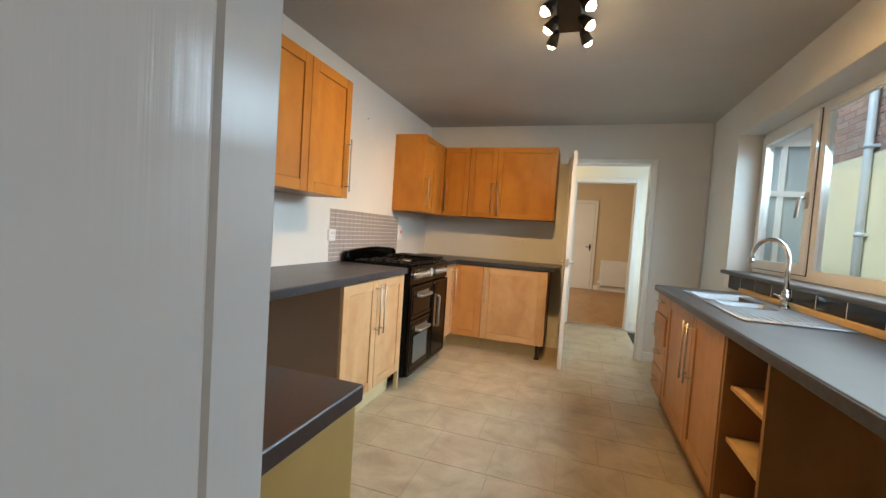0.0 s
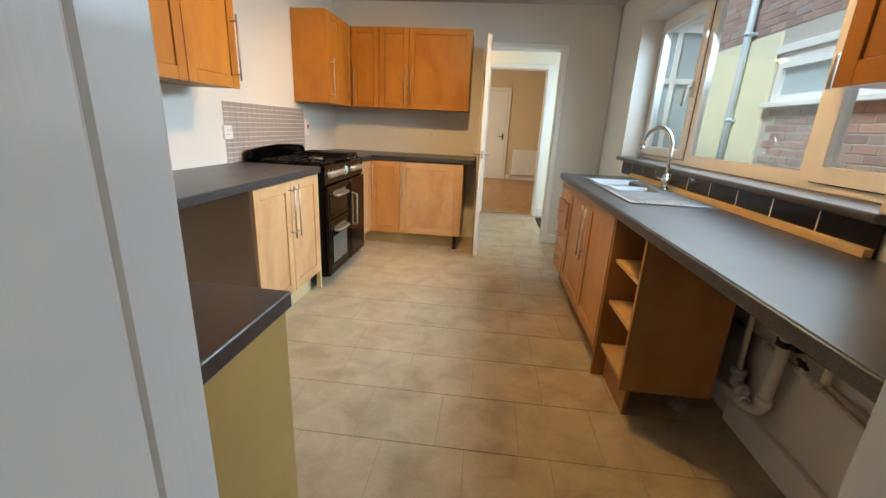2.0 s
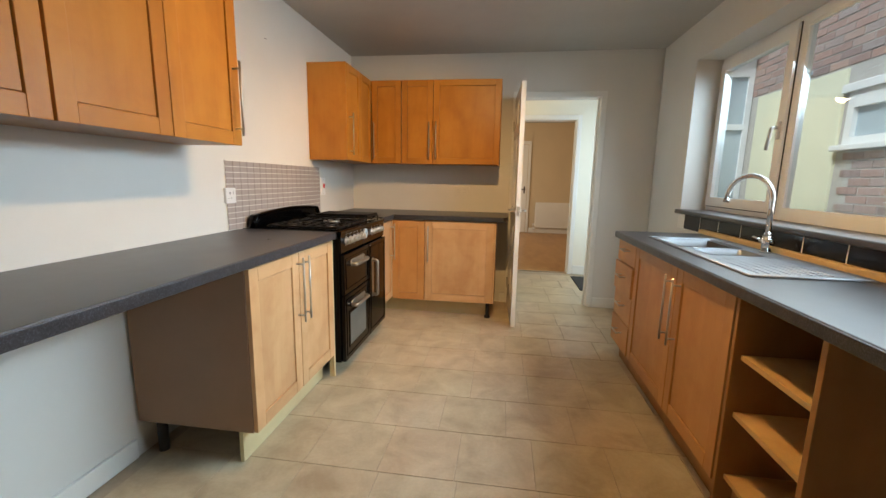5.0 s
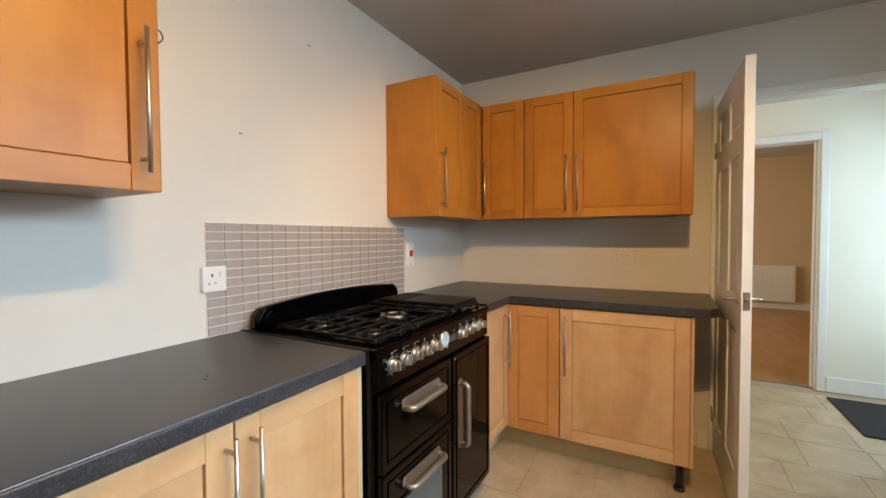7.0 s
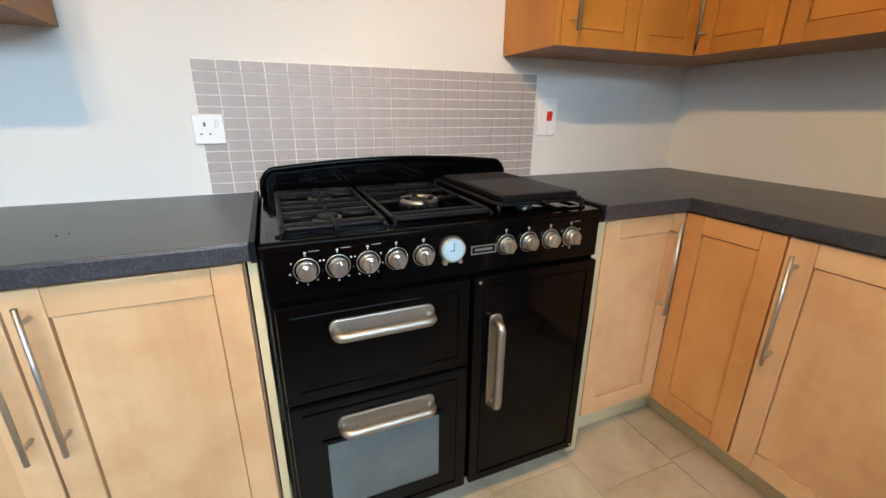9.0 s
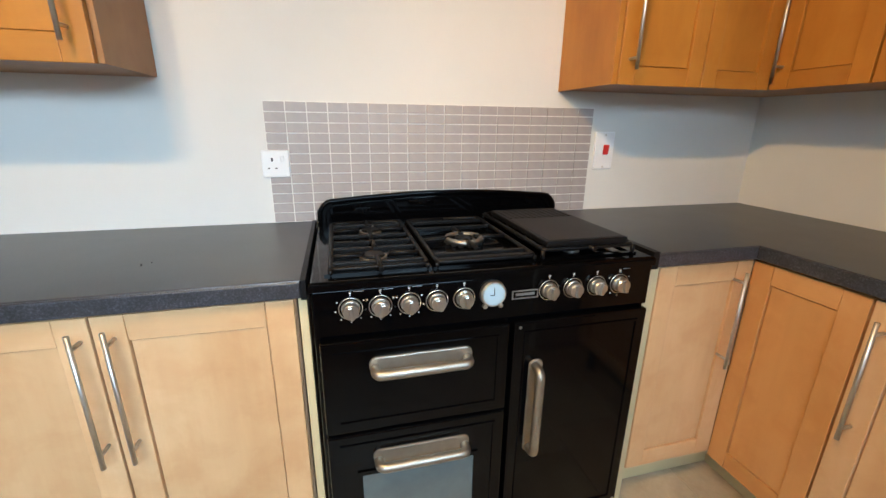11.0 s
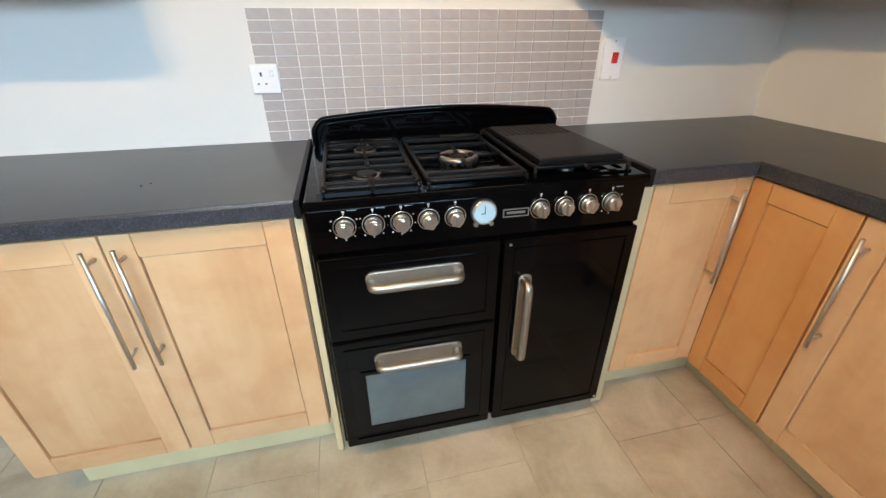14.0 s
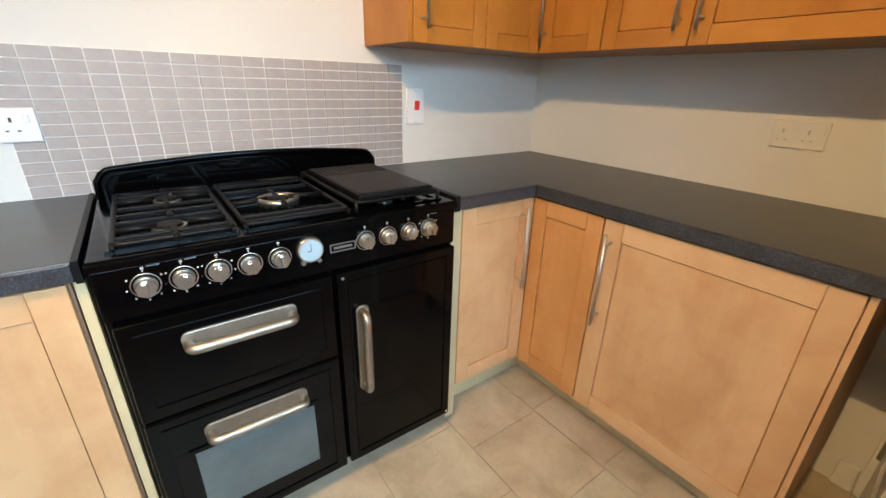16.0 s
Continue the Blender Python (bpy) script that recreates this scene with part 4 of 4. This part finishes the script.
def oven_handle(p0, p1, out, parent):
    """A bowed nickel grab handle between two points on the front."""
    a, b = Vector(p0), Vector(p1)
    n = Vector((1, 0, 0))
    part("handle", tube(bend([a, a + n * out, b + n * out, b], 0.028, 7), 0.0125, 14), PEWTER, parent, "satin nickel grab handle")


x = CX + 0.012
grill = oven_door("grill_door", CY0 + 0.010, 3.178, 0.528, 0.780)
oven = oven_door("oven_door", CY0 + 0.010, 3.178, 0.100, 0.522)
tall = oven_door("tall_oven_door", 3.190, CY1 - 0.004, 0.100, 0.780)
for door, z in ((grill, 0.715), (oven, 0.450)):
    part("handle_plate", pill(x, x + 0.007, 2.824, 3.078, z - 0.025, z + 0.018, 0.018), PEWTER, door, "satin nickel backing plate")
    oven_handle((x, 2.838, z - 0.012), (x, 3.064, z - 0.012), 0.036, door)
part("handle_plate", pill(x, x + 0.006, 3.236, 3.276, 0.374, 0.668, 0.017), PEWTER, tall, "satin nickel backing plate")
oven_handle((x, 3.252, 0.392), (x, 3.252, 0.650), 0.040, tall)
part("window", box(x, x + 0.0045, 2.795, 3.092, 0.185, 0.396, 0.002), OVENGLASS, oven, "oven window glass with a painted grey reflection haze")
part("window_trim", slab([2.783, 2.795, 3.092, 3.104], [0.173, 0.185, 0.396, 0.408], {(1, 1)}, x, x + 0.006, "x"), ENAMEL, oven)
for y, z in ((3.205, 0.765), (3.57, 0.115)):
    part("screw", rod((x, y, z), (x + 0.004, y, z), 0.004, seg=10), STEEL, tall)


def knob_mesh():
    """A round satin knob with a skirt and a raised grip bar, pointing along +x."""
    grip = box(0.022, 0.033, -0.005, 0.005, -0.0155, 0.0155, 0.002)
    return mesh_of("knob", merge(rod((0, 0, 0), (0.008, 0, 0), 0.0215, 0.0205, 24), rod((0.008, 0, 0), (0.024, 0, 0), 0.0195, 0.0175, 24), grip), NICKEL)


KNOB = knob_mesh()
BEZEL = mesh_of("bezel", tube([(0.001, 0.0262 * math.cos(a), 0.0262 * math.sin(a)) for a in (2 * math.pi * k / 28 for k in range(29))], 0.0014, 6), NICKEL)
KZ = 0.856
for k, y in enumerate((2.790, 2.857, 2.924, 2.990, 3.057, 3.282, 3.350, 3.419, 3.487)):
    kn = part("knob", KNOB, None, cooker, "satin nickel control knob", at=pose(CX + 0.002, y, KZ, (8, -12, 0, 20, 10, 4, 0, -10, 15)[k], 0, 0))
    part("bezel", BEZEL, None, kn)
    # printed marks round the knob
    marks = [box(CX, CX + 0.0012, y - 0.0028, y + 0.0028, KZ + 0.035, KZ + 0.040), box(CX, CX + 0.0012, y - 0.0012, y + 0.0012, KZ + 0.030, KZ + 0.033)]
    if k < 3 or k == 8:
        marks += [box(CX, CX + 0.0012, y + 0.034 * math.sin(a) - 0.0018, y + 0.034 * math.sin(a) + 0.0018, KZ + 0.034 * math.cos(a) - 0.0018, KZ + 0.034 * math.cos(a) + 0.0018) for a in (radians(60 + 40 * j) for j in range(7))]
        marks += [box(CX, CX + 0.0012, y + 0.008, y + 0.030, KZ + 0.0395, KZ + 0.041)]
    for bm in marks:
        part("printed_mark", bm, MARK, cooker, "white printed mark")
clock = part("clock", merge(rod((CX, 3.130, KZ + 0.006), (CX + 0.012, 3.130, KZ + 0.006), 0.034, 0.032, 28)), NICKEL, cooker, "round clock dial with pale face")
part("dial", rod((CX + 0.011, 3.130, KZ + 0.006), (CX + 0.0135, 3.130, KZ + 0.006), 0.028, None, 28), DIAL, clock)
part("clock_hand", merge(box(CX + 0.0135, CX + 0.015, 3.1294, 3.1306, KZ + 0.004, KZ + 0.024), box(CX + 0.0135, CX + 0.015, 3.120, 3.131, KZ + 0.0042, KZ + 0.0056)), BLACK, clock)
for s in (-1, 1):
    part("button", rod((CX, 3.130 + s * 0.020, KZ - 0.026), (CX + 0.010, 3.130 + s * 0.020, KZ - 0.026), 0.006, None, 12), NICKEL, clock)
badge = part("badge", slab([3.182, 3.185, 3.250, 3.253], [KZ - 0.017, KZ - 0.014, KZ + 0.003, KZ + 0.006], {(1, 1)}, CX, CX + 0.003, "x"), MARKDIM, cooker, "small framed maker's badge")
part("badge_bar", box(CX, CX + 0.0015, 3.192, 3.243, KZ - 0.009, KZ - 0.002), MARKDIM, badge)


def splash_guard():
    """An upright back guard with an arched top edge and a rolled rim."""
    bm, y0, y1 = bmesh.new(), CY0 + 0.008, CY1 - 0.006
    outline = [(y0, 0.924)]
    n = 60
    for k in range(n + 1):
        s = k / n
        corner_drop = 0.030 * max(0.0, 1 - min(s, 1 - s) * 24) ** 2
        outline.append((y0 + (y1 - y0) * s, 1.000 + 0.024 * math.sin(math.pi * s) - corner_drop))
    outline.append((y1, 0.924))
    front = [bm.verts.new((-1.485, y, z)) for y, z in outline]
    back = [bm.verts.new((-1.530, y, z)) for y, z in outline]
    bm.faces.new(front), bm.faces.new(back[::-1])
    for k in range(len(front)):
        j = (k + 1) % len(front)
        bm.faces.new((front[k], back[k], back[j], front[j])).smooth = True
    bmesh.ops.recalc_face_normals(bm, faces=list(bm.faces))
    return bm, [(-1.480, y, z) for y, z in outline]


guard_bm, guard_line = splash_guard()
guard = part("splash_guard", guard_bm, ENAMEL, cooker)
part("rolled_rim", tube(guard_line, 0.009, 10), ENAMEL, guard)
part("inner_rim", tube([(-1.479, 3.146 + (y - 3.146) * 0.955, z - 0.014) for _, y, z in guard_line], 0.003, 8), ENAMEL, guard)


def burner(x, y, r, triple=False):
    bm = [rod((x, y, 0.924), (x, y, 0.930), r * 0.95, r * 0.8, 24), rod((x, y, 0.930), (x, y, 0.937), r, None, 24)]
    ob = part("burner", merge(*bm), BURNERMETAL, cooker, "grey metal gas burner")
    part("burner_cap", rod((x, y, 0.937), (x, y, 0.943), r * 0.82, r * 0.74, 24), IRON, ob)
    part("igniter", rod((x - r * 1.05, y + r * 0.3, 0.924), (x - r * 1.05, y + r * 0.3, 0.944), 0.003, None, 8), BURNERMETAL, ob)
    if triple:
        part("burner_ring", merge(*[rod((x + (r + 0.016) * math.cos(a), y + (r + 0.016) * math.sin(a), 0.925), (x + (r + 0.016) * math.cos(a), y + (r + 0.016) * math.sin(a), 0.942), 0.008, 0.006, 8) for a in (2 * math.pi * k / 14 for k in range(14))],
                                   tube([(x + (r + 0.016) * math.cos(a), y + (r + 0.016) * math.sin(a), 0.937) for a in (2 * math.pi * k / 28 for k in range(29))], 0.009, 8)), BURNERMETAL, ob)


burner(-1.065, 2.855, 0.035)
burner(-1.320, 2.868, 0.034)
burner(-1.170, 3.126, 0.034, True)
burner(-1.035, 3.394, 0.026)
burner(-1.300, 3.400, 0.034)


def pan_support(y0, y1, cells, z):
    x0, x1 = -1.425, -0.975
    r = 0.0065
    loop = tube(bend([(x0, (y0 + y1) / 2, z), (x0, y0, z), (x1, y0, z), (x1, y1, z), (x0, y1, z), (x0, (y0 + y1) / 2, z)], 0.02), r, 8)
    bms = [loop]
    bms += [box(xx - 0.007, xx + 0.007, y0, y1, z - 0.006, z + 0.004, 0.0015) for xx in cells]
    for xx in (-1.32, -1.065) if len(cells) != 4 or z > 0.945 else (-1.17,):
        for dx, dy in ((0.085, 0.0), (-0.085, 0.0), (0, 0.085), (0, -0.085)):
            ex, ey = xx + dx * 1.35, max(y0, min(y1, (y0 + y1) / 2 + dy * 1.5))
            bms.append(tube([(xx + dx * 0.35, (y0 + y1) / 2 + dy * 0.35, z + 0.004), (ex, ey, z)], 0.0068, 8))
    for xx in (x0, x1):
        for yy in (y0, y1):
            bms.append(rod((xx, yy, 0.925), (xx, yy, z), 0.006, None, 8))
    part("pan_support", merge(*bms), IRON, cooker, "black cast iron pan support")


pan_support(CY0 + 0.045, 2.975, (-1.385, -1.255, -1.19, -1.125, -1.01), 0.938)
pan_support(3.000, 3.255, (-1.385, -1.305, -1.03, -0.99), 0.938)
pan_support(3.278, CY1 - 0.04, (-1.36, -1.23, -1.10, -1.0), 0.951)
griddle = thing("griddle_plate", (-1.15, 3.40, 0.958), "black cast iron griddle plate resting on the hob", "griddle")
part("plate", box(-1.372, -0.968, 3.284, 3.522, 0.957, 0.974, 0.004, 3), IRON, griddle)
part("smooth_face", box(-1.225, -0.976, 3.292, 3.514, 0.9735, 0.9752, 0.0006), GRIDDLE, griddle, "smooth seasoned cooking face")
for k in range(11):
    part("rib", box(-1.362, -1.235, 3.296 + k * 0.0205, 3.304 + k * 0.0205, 0.9735, 0.9762, 0.001, 1), GRIDDLE, griddle)


# ---- wall fittings ----
def screws(points, parent, axis):
    for p in points:
        q = Vector(p) + Vector(axis) * 0.003
        part("screw", rod(p, q, 0.0035, None, 10), STEEL, parent)


W = LEFT + 0.006
sock = thing("wall_socket", (W, 2.584, 1.124), "white plastic single switched wall socket", "socket")
part("plate", box(LEFT, W + 0.012, 2.541, 2.627, 1.080, 1.168, 0.004), PLASTIC, sock)
part("switch", box(W + 0.010, W + 0.017, 2.600, 2.612, 1.130, 1.150, 0.002), PLASTIC, sock)
for hole in (box(W + 0.0115, W + 0.013, 2.571, 2.577, 1.132, 1.144), box(W + 0.0115, W + 0.013, 2.559, 2.566, 1.108, 1.112), box(W + 0.0115, W + 0.013, 2.582, 2.589, 1.108, 1.112)):
    part("pin_hole", hole, BLACK, sock)
isw = thing("cooker_switch", (LEFT, 3.825, 1.16), "white cooker isolator switch with red rocker", "switch")
part("plate", box(LEFT, LEFT + 0.010, 3.782, 3.868, 1.088, 1.234, 0.004), PLASTIC, isw)
part("rocker", moved(box(-0.003, 0.008, -0.011, 0.011, -0.019, 0.019, 0.003), pose(LEFT + 0.011, 3.830, 1.166, 0, 7, 0)), RED, isw, "red rocker")
screws([(LEFT + 0.009, 3.825, 1.222), (LEFT + 0.009, 3.825, 1.098)], isw, (1, 0, 0))
ds = thing("wall_socket", (-0.41, FAR, 1.13), "white plastic double wall socket", "socket")
part("plate", box(-0.482, -0.336, FAR - 0.008, FAR, 1.088, 1.174, 0.003), WALL, ds)
for x in (-0.452, -0.384):
    part("switch", box(x + 0.028, x + 0.040, FAR - 0.011, FAR - 0.007, 1.14, 1.16, 0.002), WALL, ds)
    for hole in (box(x - 0.003, x + 0.003, FAR - 0.009, FAR - 0.0075, 1.135, 1.147), box(x - 0.014, x - 0.007, FAR - 0.009, FAR - 0.0075, 1.112, 1.116), box(x + 0.007, x + 0.014, FAR - 0.009, FAR - 0.0075, 1.112, 1.116)):
        part("pin_hole", hole, WARMGREY, ds)
hook = single("wall_hook", tube(bend([(LEFT, 2.412, 1.900), (LEFT + 0.03, 2.419, 1.903), (LEFT + 0.035, 2.430, 1.876), (LEFT + 0.012, 2.420, 1.862)], 0.015), 0.0022, 8), DARKMETAL, "small dark metal cup hook in the wall", "hook")
for y, z in ((2.696, 1.655), (3.032, 2.108)):
    single("wall_nail", merge(rod((LEFT, y, z), (LEFT + 0.014, y + 0.002, z - 0.004), 0.0013, None, 8), rod((LEFT + 0.013, y + 0.002, z - 0.004), (LEFT + 0.015, y + 0.002, z - 0.004), 0.0028, None, 8)), DARKMETAL, "small dark nail stuck in the wall", "nail")
cable = single("corner_pipe", tube([(RIGHT - 0.012, FAR - 0.012, 0.02), (RIGHT - 0.012, FAR - 0.012, 1.4), (RIGHT - 0.010, FAR - 0.014, TOP)], 0.006, 10), WALL, "thin painted pipe running up the room corner", "pipe")
crumbs = random.Random(4)
for k in range(3):
    cx, cy = -1.14 + crumbs.uniform(-0.03, 0.03), 2.33 + crumbs.uniform(-0.03, 0.03)
    single("crumb", merge(box(cx, cx + 0.0045, cy, cy + 0.0035, WT1, WT1 + 0.002, 0.0008)), BLACK, "tiny dark crumb on the worktop", "crumb")

# ceiling spotlight bar
spot = thing("ceiling_spotlight", (0.068, 2.2, TOP), "dark metal ceiling bar light with six lit halogen spots", "ceiling light")
part("mount", box(0.02, 0.116, 2.10, 2.30, TOP - 0.03, TOP, 0.006), DARKMETAL, spot)
part("bar", box(0.008, 0.128, 1.96, 2.38, TOP - 0.062, TOP - 0.032, 0.008), DARKMETAL, spot)
part("stem", rod((0.068, 2.2, TOP - 0.04), (0.068, 2.2, TOP - 0.028), 0.02), DARKMETAL, spot)
for y, aims in ((2.04, ((-0.66, -0.10, -0.78, 36), (0.70, -0.30, -0.74, 50))),
                (2.22, ((-0.66, 0.28, -0.76, 39), (0.74, -0.08, -0.76, 38))),
                (2.39, ((-0.42, 0.78, -0.72, 110), (0.50, 0.70, -0.75, 6)))):
    for s, (ax, ay, az, watts) in zip((-1, 1), aims):
        c = Vector((0.068 + s * 0.085, y, TOP - 0.085))
        d = Vector((ax, ay, az)).normalized()
        head = part("spot_head", merge(rod(c - d * 0.035, c + d * 0.03, 0.020, 0.034, 18), rod(c - d * 0.05, c - d * 0.033, 0.012, 0.018, 12), tube([c - d * 0.03, (0.068 + s * 0.05, y - 0.02, TOP - 0.05)], 0.006, 8)), DARKMETAL, spot)
        part("bulb", rod(c + d * 0.0305, c + d * 0.052, 0.028, 0.016, 18), BULB, head, "lit halogen bulb")
        lamp("spot_light", "SPOT", look(c + d * 0.062, c + d), watts, WARM, radius=0.018, cone=96 if y > 2.3 else 116, blend=0.8)


# ---- hall door ----
def leaf_door():
    """A six panel door in its own frame: x along the leaf from the hinge, y its thickness."""
    L, T, H0, H1 = 0.745, 0.036, 0.008, 2.002
    xs = [0, 0.10, 0.335, 0.41, 0.645, L]
    zs = [H0, 0.22, 0.86, 1.00, 1.62, 1.72, 1.90, H1]
    holes = {(i, j) for i in (1, 3) for j in (1, 3, 5)}
    root = thing("door_1", (0, 0, 0), "white painted six panel door standing open", "door", kind="structure")
    leaf = part("leaf", slab(xs, zs, holes, -T / 2, T / 2, "y"), TRIM, root)
    for i, j in holes:
        part("panel", merge(box(xs[i] - 0.002, xs[i + 1] + 0.002, -0.008, 0.008, zs[j] - 0.002, zs[j + 1] + 0.002), box(xs[i] + 0.03, xs[i + 1] - 0.03, -0.014, 0.014, zs[j] + 0.03, zs[j + 1] - 0.03, 0.006)), TRIM, leaf)
    part("latch_plate", merge(box(L - 0.001, L + 0.0015, -0.012, 0.012, 0.955, 1.03), box(L, L + 0.009, -0.006, 0.006, 0.985, 1.003, 0.002)), NICKEL, leaf, "metal latch plate")
    for s in (-1, 1):
        y = s * T / 2
        part("lever_handle", merge(rod((L - 0.06, y, 0.995), (L - 0.06, y + s * 0.008, 0.995), 0.024), tube(bend([(L - 0.06, y, 0.995), (L - 0.06, y + s * 0.045, 0.995), (L - 0.17, y + s * 0.05, 0.993)], 0.015), 0.008)), NICKEL, leaf, "nickel lever handle")
    for z in (0.22, 1.75):
        part("hinge", merge(rod((-0.006, -T / 2 - 0.004, z - 0.045), (-0.006, -T / 2 - 0.004, z + 0.045), 0.007), box(-0.002, 0.001, -T / 2, T / 2 - 0.006, z - 0.045, z + 0.045)), NICKEL, leaf)
    return root


door = leaf_door()
door.matrix_basis = pose(0.098, 4.553, 0, 0, 0, -87.8)

# ---- hall and far room ----
single("strike_plate", merge(box(DX1 - 0.0025, DX1 - 0.0002, FAR + 0.012, FAR + 0.032, 0.96, 1.04), box(DX1 - 0.004, DX1 - 0.0022, FAR + 0.016, FAR + 0.028, 0.985, 1.015)), NICKEL, "small metal strike plate on the door frame", "strike plate")
single("doormat", box(0.93, 1.50, 5.20, 5.90, 0.0, 0.012, 0.003), MAT, "dark charcoal doormat on the hall floor", "mat")
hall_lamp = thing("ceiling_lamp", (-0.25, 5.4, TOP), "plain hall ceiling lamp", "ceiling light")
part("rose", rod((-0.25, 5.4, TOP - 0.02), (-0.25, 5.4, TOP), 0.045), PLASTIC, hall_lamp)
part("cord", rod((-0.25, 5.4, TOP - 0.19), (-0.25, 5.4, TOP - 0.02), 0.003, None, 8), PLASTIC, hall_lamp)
rd = thing("door_2", (0.18, ROOM, 0), "closed white flush door in the far room", "door", kind="structure")
part("leaf", box(-0.18, 0.555, ROOM - 0.02, ROOM - 0.002, 0.005, 2.10, 0.003), TRIM, rd)
for a, b in ((-0.26, -0.19), (0.565, 0.625)):
    part("architrave", box(a, b, ROOM - 0.028, ROOM, 0, 2.18, 0.004), TRIM, rd)
part("architrave", box(-0.19, 0.565, ROOM - 0.028, ROOM, 2.11, 2.18, 0.004), TRIM, rd)
part("door_handle", merge(rod((0.50, ROOM - 0.02, 1.04), (0.50, ROOM - 0.03, 1.04), 0.028), tube(bend([(0.50, ROOM - 0.02, 1.04), (0.50, ROOM - 0.07, 1.04), (0.40, ROOM - 0.07, 1.04)], 0.02), 0.01), box(0.485, 0.515, ROOM - 0.025, ROOM - 0.02, 0.95, 1.12, 0.002)), DARKMETAL, rd, "dark lever handle")
skirt = single("baseboard", box(0.64, 3.3, ROOM - 0.018, ROOM, 0, 0.12, 0.005), TRIM, "white painted skirting board", "skirting", "structure")
rad = thing("radiator", (1.2, ROOM - 0.08, 0.1), "white steel panel radiator under a beige wall", "radiator")
part("panel", box(0.78, 1.72, ROOM - 0.10, ROOM - 0.05, 0.13, 0.73, 0.010), TRIM, rad)
for k in range(26):
    xx = 0.81 + k * 0.0345
    part("flute", box(xx, xx + 0.018, ROOM - 0.106, ROOM - 0.098, 0.17, 0.69, 0.003, 1), TRIM, rad)
part("top_grille", box(0.785, 1.715, ROOM - 0.095, ROOM - 0.01, 0.728, 0.742, 0.003), TRIM, rad)
part("valve", merge(rod((0.755, ROOM - 0.07, 0.0), (0.755, ROOM - 0.07, 0.19), 0.009), rod((0.755, ROOM - 0.07, 0.16), (0.755, ROOM - 0.07, 0.24), 0.018)), PLASTIC, rad)


# ---- pieces: mosaic, black tiles, bricks, floor tiles ----
mosaic = thing("mosaic_splashback", (LEFT, 3.16, 0.925), "taupe mosaic tile splashback with pale grout behind the cooker", "splashback", kind="structure")
part("grout_bed", box(LEFT - 0.001, LEFT + 0.0035, 2.560, 3.762, 0.923, 1.323), GROUT, mosaic)
PITCH_Y, PITCH_Z = 1.200 / 18, 0.398 / 12
chip = mesh_of("tile", box(-0.001, 0.0055, -PITCH_Y / 2 + 0.0019, PITCH_Y / 2 - 0.0019, -PITCH_Z / 2 + 0.0019, PITCH_Z / 2 - 0.0019), MOSAIC)
chips = random.Random(7)
for i in range(18):
    for j in range(12):
        part("tile", chip, None, mosaic, at=pose(LEFT + 0.002 + chips.uniform(0, 0.0007), 2.561 + (i + 0.5) * PITCH_Y, 0.924 + (j + 0.5) * PITCH_Z, chips.uniform(-0.5, 0.5), 0, chips.uniform(-0.5, 0.5)))

slip = mesh_of("tile", box(-0.003, 0.004, -0.1225, 0.1225, -0.053, 0.053, 0.0015, 1), BLACKTILE)
for k in range(11):
    y = 1.374 + 0.252 * k
    if y + 0.125 > 3.90:
        break
    part("tile", slip, None, upstand, at=(1.376, y, 0.958))

masonry = random.Random(11)
block = mesh_of("brick", box(-0.006, 0.012, -0.1065, 0.1065, -0.0315, 0.0315, 0.002, 1), BRICK)
BL, BH = 0.225, 0.075


def courses(y0, y1, z0, z1):
    for r in range(int((z1 - z0) / BH)):
        z = z0 + (r + 0.5) * BH
        y = y0 + (BL / 2 if r % 2 else BL)
        while y + BL / 2 < y1:
            part("brick", block, None, neighbour, at=pose(NB + masonry.uniform(-0.003, 0.002), y, z, 0, 0, masonry.uniform(-0.6, 0.6)))
            y += BL


courses(2.3, 4.70, 0.72, 1.55)
courses(3.3, 6.35, 2.30, 2.98)

SIDE = 0.335
vinyl = mesh_of("tile", box(-SIDE / 2 + 0.0016, SIDE / 2 - 0.0016, -SIDE / 2 + 0.0016, SIDE / 2 - 0.0016, -0.004, 0.0, 0.001, 1), TILE)
floor = bpy.data.objects["floor"]
for row in range(-3, 15):
    y0 = 1.270 + SIDE * row
    shift = (0.063, 0.195, 0.183)[row % 3]
    col = -6
    while shift + SIDE * (col + 1) < (1.6 if y0 < 4.3 else 1.74):
        xc = shift + SIDE * (col + 0.5)
        if xc - SIDE / 2 > (-1.75 if y0 < 4.3 else -0.6) and y0 + SIDE < 6.16:
            part("tile", vinyl, None, floor, at=(xc, y0 + SIDE / 2, 0))
        col += 1
